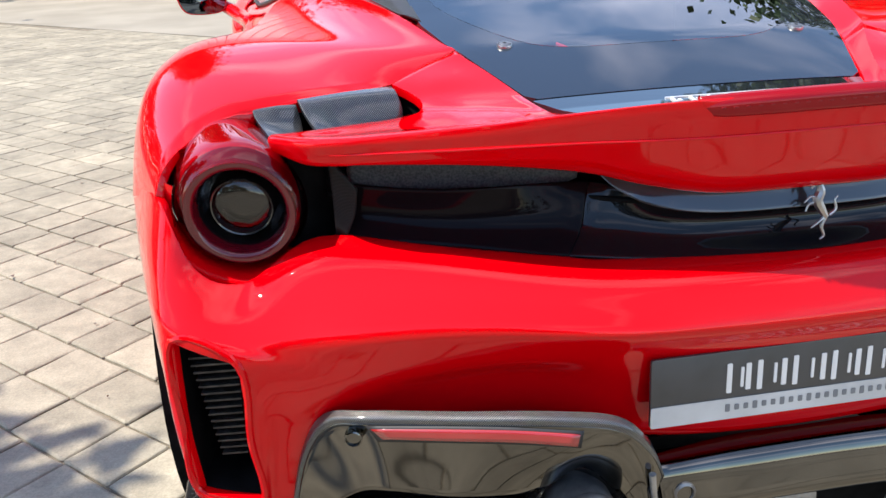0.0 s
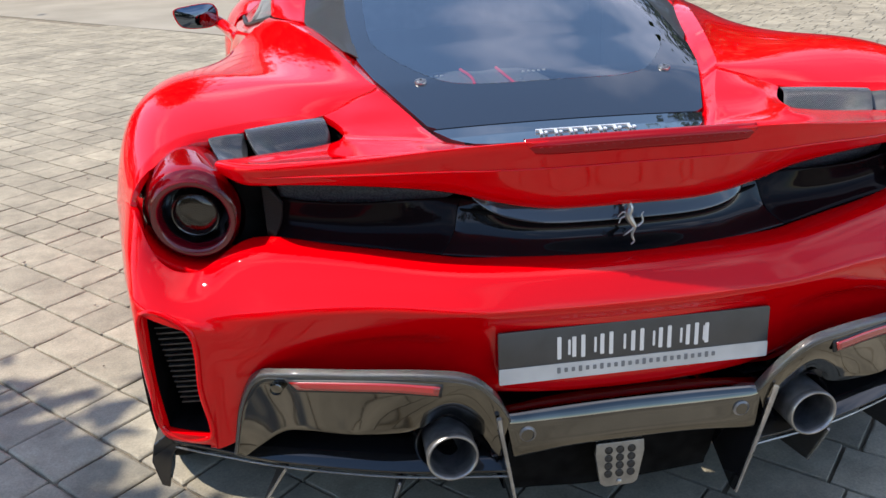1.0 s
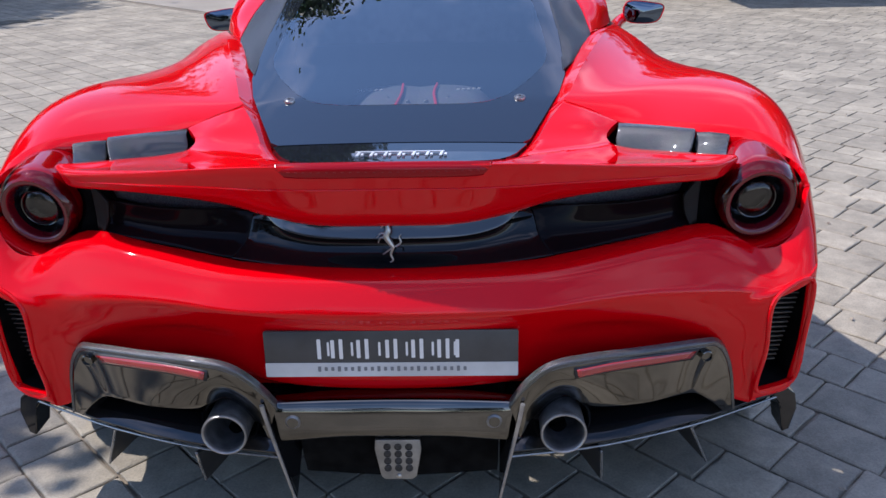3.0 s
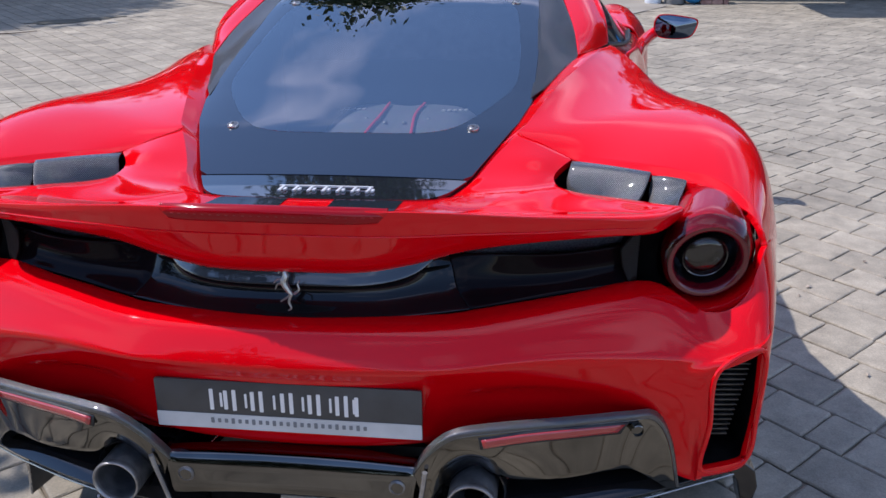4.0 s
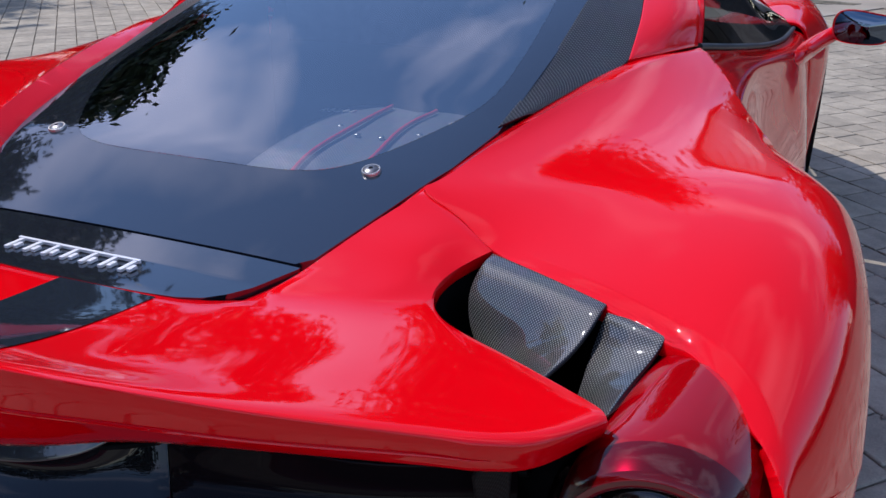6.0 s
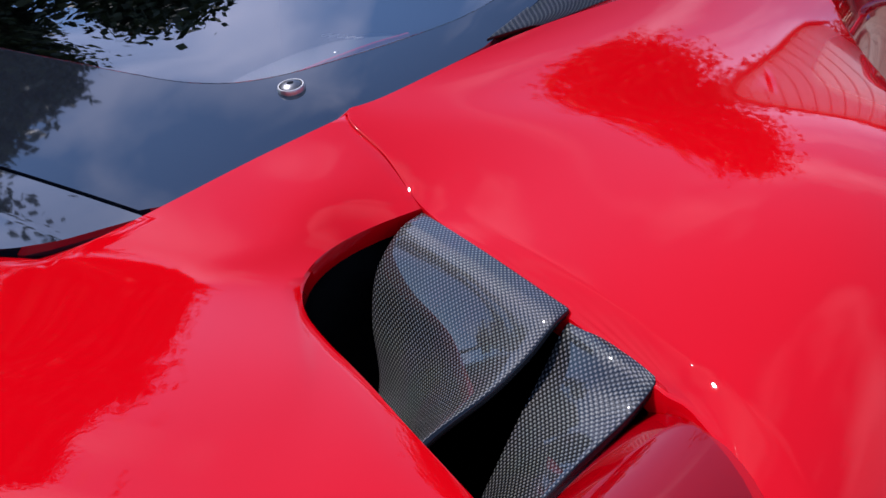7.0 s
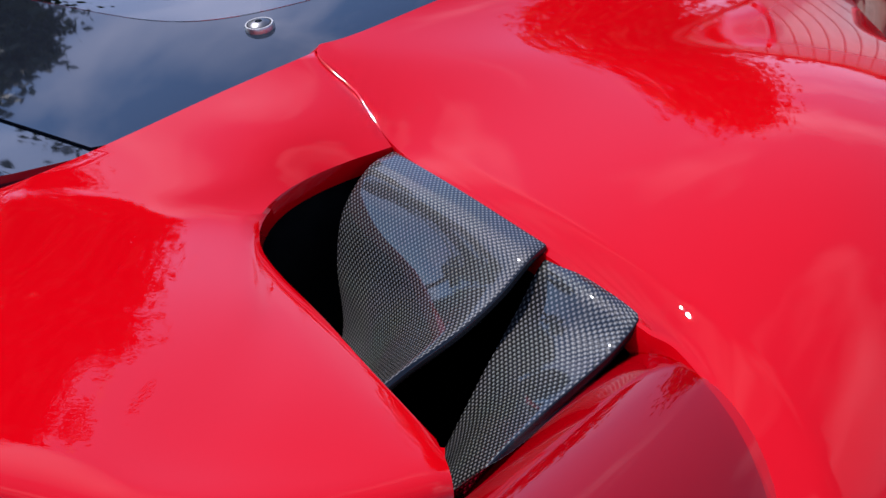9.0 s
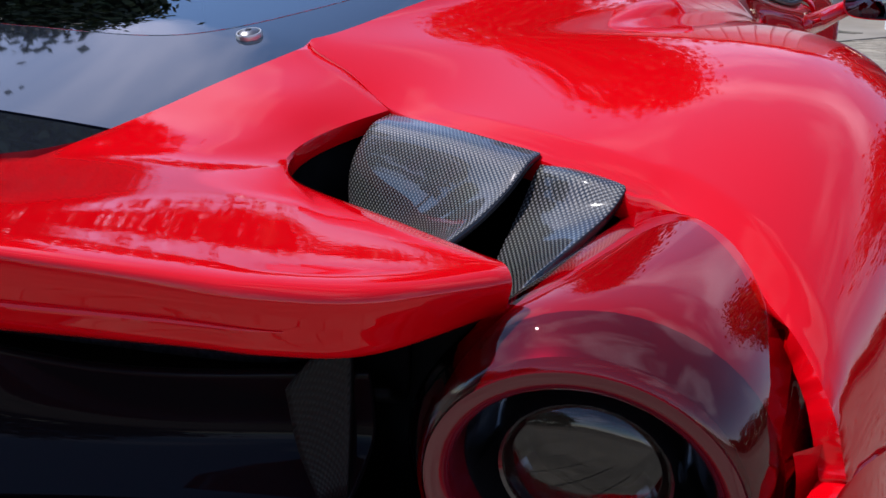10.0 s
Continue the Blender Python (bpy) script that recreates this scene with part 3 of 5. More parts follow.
def patch(outline, inner=None, rings=8, lift=0.0, drop_rim=0.012):
    """A panel on the lid's surface: inside one closed outline, or between it and an inner one."""
    bm = bmesh.new()
    uv = bm.loops.layers.uv.new("UVMap")
    n = len(outline)
    if inner is None:
        cx = sum(p[0] for p in outline) / n
        cy = sum(p[1] for p in outline) / n
        inner = [(cx + (p[0] - cx) * 0.02, cy + (p[1] - cy) * 0.02) for p in outline]
        cap = True
    else:
        cap = False
    rows = []
    if drop_rim:
        rows.append([bm.verts.new((x, y, lid_z(x, y) + lift - drop_rim)) for x, y in outline])
    for r in range(rings + 1):
        t = r / rings
        row = []
        for (ax, ay), (bx, by) in zip(outline, inner):
            x, y = ax + (bx - ax) * t, ay + (by - ay) * t
            row.append(bm.verts.new((x, y, lid_z(x, y) + lift)))
        rows.append(row)
    if drop_rim and not cap:
        rows.append([bm.verts.new((x, y, lid_z(x, y) + lift - drop_rim)) for x, y in inner])
    for a, b in zip(rows, rows[1:]):
        for k in range(n):
            f = bm.faces.new((a[k], a[(k + 1) % n], b[(k + 1) % n], b[k]))
    if cap:
        bm.faces.new(rows[-1])
    bm.normal_update()
    if sum(f.normal.z for f in bm.faces) < 0:
        bmesh.ops.reverse_faces(bm, faces=bm.faces)
    for f in bm.faces:
        for l in f.loops:
            l[uv].uv = (l.vert.co.x, l.vert.co.y)
    return bm


def polyline(points, n):
    """n points along a closed polygon, its corners kept sharp but for a small easing."""
    pts = [Vector((x, y)) for x, y in points]
    d = [0.0]
    for a, b in zip(pts, pts[1:] + pts[:1]):
        d.append(d[-1] + (b - a).length)
    out, k = [], 0
    for i in range(n):
        s = d[-1] * i / n
        while d[k + 1] < s:
            k += 1
        q = pts[k].lerp(pts[(k + 1) % len(pts)], (s - d[k]) / (d[k + 1] - d[k]))
        out.append((q.x, q.y))
    return out


def radial(points, n, centre):
    """The outline met by n even rays from the centre, so that two outlines pair point by point."""
    pts = [Vector((x - centre[0], y - centre[1])) for x, y in points]
    out = []
    for i in range(n):
        a = 2 * math.pi * i / n
        d = Vector((math.cos(a), math.sin(a)))
        best = None
        for p, q in zip(pts, pts[1:] + pts[:1]):
            e = q - p
            det = d.x * -e.y + d.y * e.x
            if abs(det) < 1e-12:
                continue
            s = (p.x * -e.y + p.y * e.x) / det
            t = (d.x * p.y - d.y * p.x) / det
            if s > 0 and -1e-9 <= t <= 1 + 1e-9 and (best is None or s > best):
                best = s
        out.append((centre[0] + d.x * best, centre[1] + d.y * best))
    return out


def mirrored(points):
    return list(points) + [(-x, y) for x, y in points[::-1] if x > 1e-6]


LID_EDGE = mirrored([(0, .427), (.306, .427), (.327, .48), (.359, .56), (.404, .68), (.432, .80), (.436, .90), (.441, 1.1), (.438, 1.3), (.430, 1.56), (0, 1.58)])
GLASS_EDGE = mirrored([(0, .600), (.12, .601), (.19, .608), (.245, .63), (.29, .68), (.345, .775), (.380, .86), (.393, .95), (.388, 1.15), (.372, 1.36), (.345, 1.44), (.30, 1.482), (.18, 1.495), (0, 1.497)])


def engine_lid():
    lid = new("engine_lid")
    lid.parent = car
    tagged(lid, "gloss black engine lid with a tinted window")
    centre = (0, 1.0)
    outer = radial(LID_EDGE, 160, centre)
    inner = radial([(p.x, p.y) for p in spline([(x, y, 0) for x, y in GLASS_EDGE], 6, True)], 160, centre)
    part("lid_panel", patch(outer, inner, 10), LID_BLACK, lid, "gloss black panel round the window")
    pane = part("window", patch(inner, None, 14, 0.0005, 0.006), GLASS, lid, "tinted glass, mirroring sky and leaves")
    pane.visible_shadow = False
    rear = mirrored([(0, .290), (.10, .293), (.16, .297), (.205, .303), (.235, .314), (.256, .333), (.272, .356), (.3035, .4225), (.15, .4225), (0, .4225)])
    part("lid_tail", patch(polyline(rear, 240), None, 6), LID_BLACK, lid, "black tail strip behind the lid seam")
    for x, y in ((.298, .633), (-.298, .633), (.362, 1.455), (-.362, 1.455)):
        slope = math.degrees(math.atan2(lid_z(x, y + .05) - lid_z(x, y - .05), .1))
        m = pose(x, y, lid_z(x, y), slope, 0, 0)
        pin = part("lid_fastener", lathe([(.0145, -.002), (.0145, .0025), (.0135, .0045), (.0122, .0045), (.0115, .002), (0, .002)], m, 28), STEEL, lid, "small round quarter-turn fastener")
        part("fastener_core", lathe([(.0115, .001), (.0108, .0045), (.007, .0065), (.0035, .0068), (.003, .004), (0, .004)], m, 24), PIPE, pin, "dark centre")
    return lid


def vent_panel():
    """Carbon gill beside the window."""
    rows = [[(.428, .815, .949), (.436, 1.0, .990), (.438, 1.15, 1.030), (.434, 1.36, 1.082), (.432, 1.58, 1.130)],
            [(.452, .866, .956), (.476, 1.03, .985), (.497, 1.18, 1.012), (.488, 1.37, 1.066), (.470, 1.585, 1.123)],
            [(.462, .888, .955), (.510, 1.05, .976), (.555, 1.195, .995), (.541, 1.37, 1.053), (.507, 1.59, 1.116)]]
    return surface(lofted(rows, 8, 6))


def pillar():
    """Red rear pillar between the gill and the side window, running into the roof."""
    rows = [[(.557, 1.19, .996), (.543, 1.36, 1.051), (.509, 1.597, 1.118), (.507, 1.70, 1.138), (.51, 1.80, 1.155)],
            [(.608, 1.30, .993), (.598, 1.41, 1.055), (.562, 1.63, 1.124), (.550, 1.74, 1.143), (.545, 1.85, 1.158)],
            [(.655, 1.425, .988), (.645, 1.48, 1.045), (.610, 1.68, 1.118), (.590, 1.80, 1.142), (.572, 1.93, 1.162)]]
    return surface(lofted(rows, 8, 6))


def roof():
    half = [[(0, 1.585, 1.150), (.25, 1.585, 1.146), (.434, 1.585, 1.131), (.508, 1.595, 1.118)],
            [(0, 1.80, 1.186), (.25, 1.80, 1.183), (.44, 1.80, 1.169), (.51, 1.80, 1.155)],
            [(0, 2.1, 1.206), (.25, 2.1, 1.203), (.44, 2.1, 1.192), (.545, 2.1, 1.170)],
            [(0, 2.35, 1.19), (.25, 2.35, 1.187), (.43, 2.34, 1.178), (.53, 2.32, 1.15)]]
    return surface(lofted([whole(r) for r in half], S, S))


def weld(bms, dist=0.0004):
    out = fuse(*bms)
    bmesh.ops.remove_doubles(out, verts=out.verts, dist=dist)
    return out


def round_corner(bm):
    """Draws the edge that runs from the wing's tip up the fin's foot on to one smooth curve, evens the skin beside it and rolls the edge down."""
    curve = spline([(.722, .242, .8725), (.660, .278, .868), (.608, .308, .864), (.556, .336, .8605), (.520, .360, .859), (.4985, .386, .8595), (.4905, .415, .8635), (.494, .445, .8685), (.508, .474, .875), (.5285, .5045, .882)], 10)
    for side in (1, -1):
        def local(v):
            return Vector((v.co.x * side, v.co.y, v.co.z))
        rim = []
        for v in bm.verts:
            if v.is_boundary:
                p = local(v)
                q = min(curve, key=lambda c: (c - p).length)
                if (q - p).length < .022 and .485 < p.x < .655 and p.y < .507 and p.z > .85:
                    keep = (p - curve[-1]).length < .004
                    if not keep:
                        v.co = Vector((q.x * side, q.y, q.z))
                    rim.append(v)
        near = [v for v in bm.verts if not v.is_boundary and (local(v) - Vector((.515, .365, .86))).length < .07 and v.co.z > .85]
        for _ in range(14):
            bmesh.ops.smooth_vert(bm, verts=near, factor=.5, use_axis_x=True, use_axis_y=True, use_axis_z=True)
        chosen = set(rim)
        edges = [e for e in bm.edges if e.is_boundary and e.verts[0] in chosen and e.verts[1] in chosen]
        for step in ((.0016 * side, .0026, -.0020), (.0006 * side, .0012, -.0120)):
            got = bmesh.ops.extrude_edge_only(bm, edges=edges)
            made = [g for g in got["geom"] if isinstance(g, bmesh.types.BMVert)]
            edges = [g for g in got["geom"] if isinstance(g, bmesh.types.BMEdge) and all(v in made for v in g.verts)]
            for v in made:
                v.co += Vector(step) * min(1, max(0, (.650 - abs(v.co.x)) / .07))


FOLD = []


def spoiler_skin():
    """Ducktail wing with a deep rear face that drops to a keel in the middle, and the feet of the two fins that run up beside the lid.
    Columns from the middle to the tip, each from the front edge over the lip to the underside."""
    xs = [
        [(0, .292, .850), (0, .17, .864), (0, .075, .893), (0, .014, .931), (0, .003, .925), (0, .007, .884), (0, .056, .791), (0, .13, .798)],
        [(.14, .296, .850), (.14, .175, .867), (.14, .080, .894), (.14, .019, .929), (.14, .009, .923), (.14, .013, .882), (.14, .060, .792), (.14, .13, .799)],
        [(.233, .312, .847), (.24, .195, .869), (.24, .092, .896), (.24, .030, .926), (.24, .020, .921), (.24, .024, .881), (.24, .073, .807), (.24, .14, .814)],
        [(.308, .325, .855), (.335, .21, .870), (.34, .112, .893), (.34, .050, .918), (.34, .041, .913), (.34, .045, .880), (.335, .090, .829), (.335, .17, .836)],
        [(.430, .340, .863), (.45, .255, .872), (.46, .147, .890), (.47, .088, .903), (.47, .078, .898), (.47, .080, .874), (.47, .112, .843), (.47, .20, .847)],
        [(.500, .378, .858), (.555, .288, .869), (.585, .19, .880), (.60, .134, .889), (.60, .123, .883), (.60, .126, .866), (.60, .141, .847), (.60, .23, .850)],
        [(.542, .344, .8595), (.602, .270, .870), (.635, .186, .8795), (.648, .149, .886), (.649, .138, .8805), (.648, .140, .864), (.645, .154, .8455), (.64, .24, .850)],
        [(.608, .308, .864), (.648, .252, .873), (.672, .199, .879), (.69, .174, .8825), (.693, .163, .8775), (.691, .165, .862), (.686, .176, .845), (.68, .25, .850)],
        [(.712, .247, .872), (.720, .238, .875), (.727, .230, .877), (.732, .224, .876), (.735, .220, .871), (.733, .221, .861), (.728, .228, .852), (.71, .26, .851)],
    ]
    # fin foot: forward of the wing's front edge at columns 3, 4 and 5
    foot = {3: [(.320, .372, .8625), (.337, .43, .875), (.367, .50, .896), (.4055, .5765, .9195)],
            4: [(.438, .385, .867), (.443, .43, .876), (.450, .48, .891), (.468, .5437, .9022)],
            5: [(.490, .407, .8625), (.494, .440, .868), (.508, .474, .875), (.5285, .5045, .8820)]}
    cols = []
    for k, c in enumerate(xs):
        lead = foot[k][0] if k in foot else tuple(2 * a - b for a, b in zip(c[0], c[1]))
        cols.append([lead] + c)
    wing = [[(-x, y, z) for x, y, z in c] for c in cols[:0:-1]] + cols
    upper = [r[5:] for r in lofted([c[:7] for c in wing], 5, S)]
    lower = [[Vector(p) for p in r] for r in lofted([c[6:] for c in wing], 5, S)]
    for a, b in zip(upper, lower):
        b[0] = Vector(a[-1])
    parts = [surface(upper), surface(lower)]
    fold = [Vector(a[-1]) for a in upper]
    FOLD[:] = [p + Vector((0, -.0004, 0)) for p in fold if abs(p.x) < .66]
    feet = [[xs[k][1], xs[k][0]] + foot[k] for k in (3, 4, 5)]
    lead = [tuple(2 * a - b for a, b in zip(p, q)) for p, q in zip(feet[0], feet[1])]
    tail = [tuple(2 * a - b for a, b in zip(p, q)) for p, q in zip(feet[2], feet[1])]
    lead[1], tail[1] = xs[2][0], xs[6][0]
    grid = lofted([lead] + feet + [tail], 5, S)[S:-S]
    grid = [r[5:] for r in grid]
    low = [Vector(q) for q in spline([(.255, .26, .842), (.262, .325, .839), (.275, .36, .838), (.303, .425, .842), (.333, .50, .864), (.362, .576, .887)], 5)][5:]
    wall = [[low[k].lerp(grid[0][k], t) for k in range(len(low))] for t in (0, .34, .67, 1)]
    for side in (1, -1):
        for g in (grid, wall):
            b = surface([[Vector((side * q[0], q[1], q[2])) for q in r] for r in g])
            parts.append(b)
    bm = weld(parts)
    marks = KDTree(len(fold))
    for k, p in enumerate(fold):
        marks.insert(p, k)
    marks.balance()
    for e in bm.edges:
        if all(marks.find(v.co)[2] < .0006 for v in e.verts) and abs(e.verts[0].co.x) < .62:
            e.smooth = False
    round_corner(bm)
    bmesh.ops.recalc_face_normals(bm, faces=bm.faces)
    top = [f for f in bm.faces if f.calc_center_median().z > .9 and abs(f.calc_center_median().x) < .1 and f.calc_center_median().y > .03]
    if top and sum(f.normal.z for f in top) < 0:
        bmesh.ops.reverse_faces(bm, faces=bm.faces)
    return bm


def duct_vane(rows):
    return surface(lofted(rows, 8, 6))


VANE_FRONT = [[(.530, .505, .880), (.61, .458, .885), (.692, .411, .887)],
              [(.525, .476, .874), (.604, .435, .879), (.688, .394, .883)],
              [(.518, .454, .846), (.598, .415, .853), (.680, .374, .868)],
              [(.527, .433, .815), (.599, .396, .826), (.667, .349, .852)],
              [(.553, .403, .790), (.605, .366, .806), (.648, .324, .835)],
              [(.574, .363, .778), (.612, .336, .798), (.634, .300, .820)]]
VANE_REAR = [[(.694, .417, .880), (.725, .396, .883), (.758, .374, .884)],
             [(.692, .400, .877), (.726, .379, .882), (.759, .366, .880)],
             [(.687, .384, .854), (.719, .364, .863), (.752, .350, .868)],
             [(.685, .348, .832), (.712, .333, .845), (.738, .312, .857)],
             [(.682, .310, .802), (.705, .293, .832), (.729, .273, .852)],
             [(.680, .284, .780), (.700, .268, .818), (.722, .250, .840)]]


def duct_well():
    """Throat under the vanes, its deep shade put into a near-black colour."""
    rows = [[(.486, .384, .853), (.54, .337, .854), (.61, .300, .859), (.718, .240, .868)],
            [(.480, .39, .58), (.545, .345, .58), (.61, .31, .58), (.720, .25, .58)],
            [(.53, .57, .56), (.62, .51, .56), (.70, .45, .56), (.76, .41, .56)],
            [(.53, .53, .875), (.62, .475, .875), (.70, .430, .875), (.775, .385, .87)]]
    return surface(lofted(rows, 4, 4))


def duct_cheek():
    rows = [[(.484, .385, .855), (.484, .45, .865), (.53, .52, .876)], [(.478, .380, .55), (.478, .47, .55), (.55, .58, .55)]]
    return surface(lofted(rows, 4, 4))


def tail_lamp(side):
    lamp = new("tail_lamp")
    lamp.parent = car
    tagged(lamp, "round tail lamp with a long smoked red lens")
    m = look((side * .782, .194, .781), (side * .889, -.806, .665))
    # heights run into the body from the lens's face; lens and barrel lean outwards on the way in

    def lean(bm):
        back = m.inverted()
        for v in bm.verts:
            h = (back @ v.co).z
            v.co.x += side * .30 * max(0, h - .015)
            v.co.z -= .085 * max(0, h - .015)
        return bm
    part("lens", lean(lathe([(.0762, -.0068), (.0785, -.0055), (.082, -.0010), (.0868, .006), (.0912, .016), (.0940, .032), (.0946, .055), (.0944, .10), (.0950, .25)], m, 72)), LENS_RED, lamp, "smoked red outer lens").visible_shadow = False
    part("barrel", lean(lathe([(.0850, .034), (.0880, .055), (.0910, .10), (.0935, .16), (.0955, .245)], m, 48)), BARREL, lamp, "deep red barrel behind the lens")
    part("barrel_collar", lean(lathe([(.0768, .003), (.0815, .018), (.0850, .034)], m, 48)), COLLAR, lamp, "dark collar inside the lens")
    part("ring", lathe([(.0615, .020), (.0622, .004), (.0632, -.0015), (.0650, -.0050), (.0700, -.0075), (.0754, -.0070), (.0768, .003)], m, 72), LAMP_RING, lamp, "deep red glossy light ring")
    part("bowl", lathe([(.0615, .019), (.0600, .038), (.053, .056), (.040, .066), (0, .070)], m, 48), LAMP_DARK, lamp, "dark bowl")
    for k in range(4):
        turn = radians(-90 + 40 * (k - 1.5))
        seg = bmesh.new()
        rows = [[m @ Vector((r * math.cos(turn + d), r * math.sin(turn + d), h)) for d in (-.21, -.10, 0, .10, .21)] for r, h in ((.0603, .026), (.056, .043), (.048, .055))]
        vs = [[seg.verts.new(q) for q in r] for r in rows]
        for a, b in zip(vs, vs[1:]):
            for c in range(4):
                seg.faces.new((a[c], a[c + 1], b[c + 1], b[c]))
        part("reflector", seg, REFLECTOR if k in (1, 2) else LAMP_DARK, lamp, "bright reflector segment" if k in (1, 2) else "dark reflector segment")
    part("lens_rim", lathe([(.0430, .050), (.0440, .018), (.0428, .0145), (.0410, .0155)], m, 48), LAMP_DARK, lamp, "black rim of the inner lens")
    part("inner_lens", lathe([(.0411, .016), (.038, .0125), (.024, .0090), (0, .0078)], m, 48), LENS_CLEAR, lamp, "smoked clear inner lens")
    crescent = bmesh.new()
    rows = [[m @ Vector((r * math.cos(radians(a)), r * math.sin(radians(a)), h)) for a in range(200, 341, 7)] for r, h in ((.0395, .024), (.034, .034), (.030, .038))]
    vs = [[crescent.verts.new(q) for q in r] for r in rows]
    for a, b in zip(vs, vs[1:]):
        for c in range(len(a) - 1):
            crescent.faces.new((a[c], a[c + 1], b[c + 1], b[c]))
    part("cup_reflector", crescent, REFLECTOR, lamp, "bright faceted reflector crescent", smooth=False)
    part("inner_cup", lathe([(.0415, .028), (.035, .045), (0, .05)], m, 32), LAMP_DARK, lamp)
    hug = bmesh.new()
    rows = [[m @ Vector((r * math.cos(radians(a)), r * math.sin(radians(a)), h)) for a in (range(192, 316, 4) if side > 0 else range(228, 350, 4))] for r, h in ((.0945, .060), (.0945, .020), (.0950, .000), (.0975, -.014), (.1010, -.022), (.106, -.024))]
    vs = [[hug.verts.new(q) for q in r] for r in rows]
    for a, b in zip(vs, vs[1:]):
        for c in range(len(a) - 1):
            hug.faces.new((a[c], a[c + 1], b[c + 1], b[c]))
    part("lamp_surround", outward(lean(hug), (side * .78, .4, .60)), RED, lamp, "red rim hugging the lens")
    back = bmesh.new()
    rows = [[m @ Vector((r * math.cos(radians(a)), r * math.sin(radians(a)), h)) for a in (range(160, 272, 4) if side > 0 else range(270, 384, 4))] for r, h in ((.0945, .020), (.0985, .022), (.1040, .025), (.1105, .031), (.1150, .050), (.117, .080))]
    vs = [[back.verts.new(q) for q in r] for r in rows]
    for a, b in zip(vs, vs[1:]):
        for c in range(len(a) - 1):
            back.faces.new((a[c], a[c + 1], b[c + 1], b[c]))
    part("lamp_return", outward(lean(back), (side * .78, .4, .75)), RED, lamp, "red return of the body behind the lens")
    # backing disc whose near-black colour stands in for shade behind the lens
    part("lamp_well", lean(lathe([(.104, .252), (.098, .258), (0, .262)], m, 48)), CAVITY_SHADE, lamp, "near-black backing standing in for shade round the lens")
    return lamp


BARREL = material("lamp_barrel", (0.34, 0.002, 0.036), 0.4, 0.0, 0.3)
COLLAR = material("lamp_collar", (0.10, 0.008, 0.014), 0.3, 0.1, 0.3)


def recess():
    """Black tail panel under the wing: a sloping ledge, a shallow dished face and the dark outlets beside it."""
    half_ledge = [[(0, .090, .806), (.14, .096, .807), (.22, .122, .812), (.262, .154, .818), (.286, .178, .822)],
                  [(0, .081, .780), (.14, .087, .781), (.22, .113, .789), (.262, .147, .801), (.287, .176, .816)],
                  [(0, .070, .757), (.14, .076, .758), (.22, .101, .767), (.262, .137, .784), (.288, .173, .810)]]
    face = [[(0, .080, .7555), (.14, .086, .7565), (.22, .112, .7655), (.292, .165, .790), (.50, .178, .790), (.655, .225, .800)],
            [(0, .096, .738), (.14, .102, .739), (.22, .122, .745), (.30, .152, .762), (.50, .184, .768), (.655, .230, .776)],
            [(0, .080, .714), (.14, .086, .715), (.22, .106, .719), (.31, .138, .728), (.50, .184, .742), (.655, .228, .752)],
            [(0, .047, .697), (.14, .055, .696), (.22, .074, .698), (.34, .107, .703), (.50, .157, .715), (.655, .196, .730)]]
    back = [[(0, .14, .81), (.22, .16, .815), (.34, .19, .840), (.5, .21, .845), (.67, .235, .846)],
            [(0, .16, .80), (.22, .18, .81), (.34, .24, .830), (.5, .262, .825), (.66, .262, .82)],
            [(0, .15, .78), (.22, .18, .78), (.34, .235, .765), (.5, .262, .765), (.66, .262, .77)],
            [(0, .10, .760), (.22, .12, .768), (.34, .175, .775), (.5, .190, .775), (.66, .240, .785)]]
    a = part("tail_ledge", outward(surface(lofted([whole(r) for r in half_ledge], S, 5)), (0, .3, .6)), LEDGE, car, "glossy dark ledge under the wing")
    skin = fair(lofted([whole(r) for r in face], S, 5), 5.0, 2.0)
    b = part("tail_panel", outward(surface([r[2 * S:8 * S + 1] for r in skin]), (0, .6, .7)), PANEL_BLACK, car, "gloss black dished tail panel")
    both("outlet_sill", lambda: surface([r[:2 * S + 1] for r in skin]), SILL_BLACK, car, "gloss black sill below the outlet", .006, (.4, .6, .7))
    # back of the outlet: depth of shade put into its colour
    c = part("outlet_back", outward(surface(lofted([whole(r) for r in back], S, 4)), (0, .9, .8)), CAVITY_SHADE, car, "air outlet under the wing, its shade painted near-black")
    for o in (a, b, c):
        thick(o, 0.006)

    def mesh_panel():
        rows = [[(.305, .195, .822), (.34, .198, .842), (.45, .212, .846), (.56, .230, .842), (.625, .245, .824)],
                [(.300, .19, .812), (.34, .205, .812), (.45, .230, .812), (.56, .246, .812), (.63, .252, .808)],
                [(.305, .185, .790), (.34, .20, .776), (.45, .232, .768), (.56, .250, .772), (.625, .254, .790)]]
        return surface(lofted(rows, S, 4))

    def cheek():
        rows = [[(.657, .202, .844), (.638, .198, .822), (.620, .194, .798)],
                [(.655, .202, .79), (.640, .199, .775), (.626, .195, .760)],
                [(.654, .198, .735), (.647, .196, .734), (.640, .193, .730)]]
        return surface(lofted(rows, 5, 5))
    both("outlet_mesh", mesh_panel, MESH, car, "dark grey wire mesh in the outlet", .004, (.45, .9, .8))
    both("recess_cheek", cheek, CHEEK, car, "dull woven carbon cheek beside the lamp", .005, (.9, .5, .8))


def fuse(*bms):
    out = bmesh.new()
    for b in bms:
        me = bpy.data.meshes.new("tmp")
        b.to_mesh(me)
        out.from_mesh(me)
        bpy.data.meshes.remove(me)
        b.free()
    return out


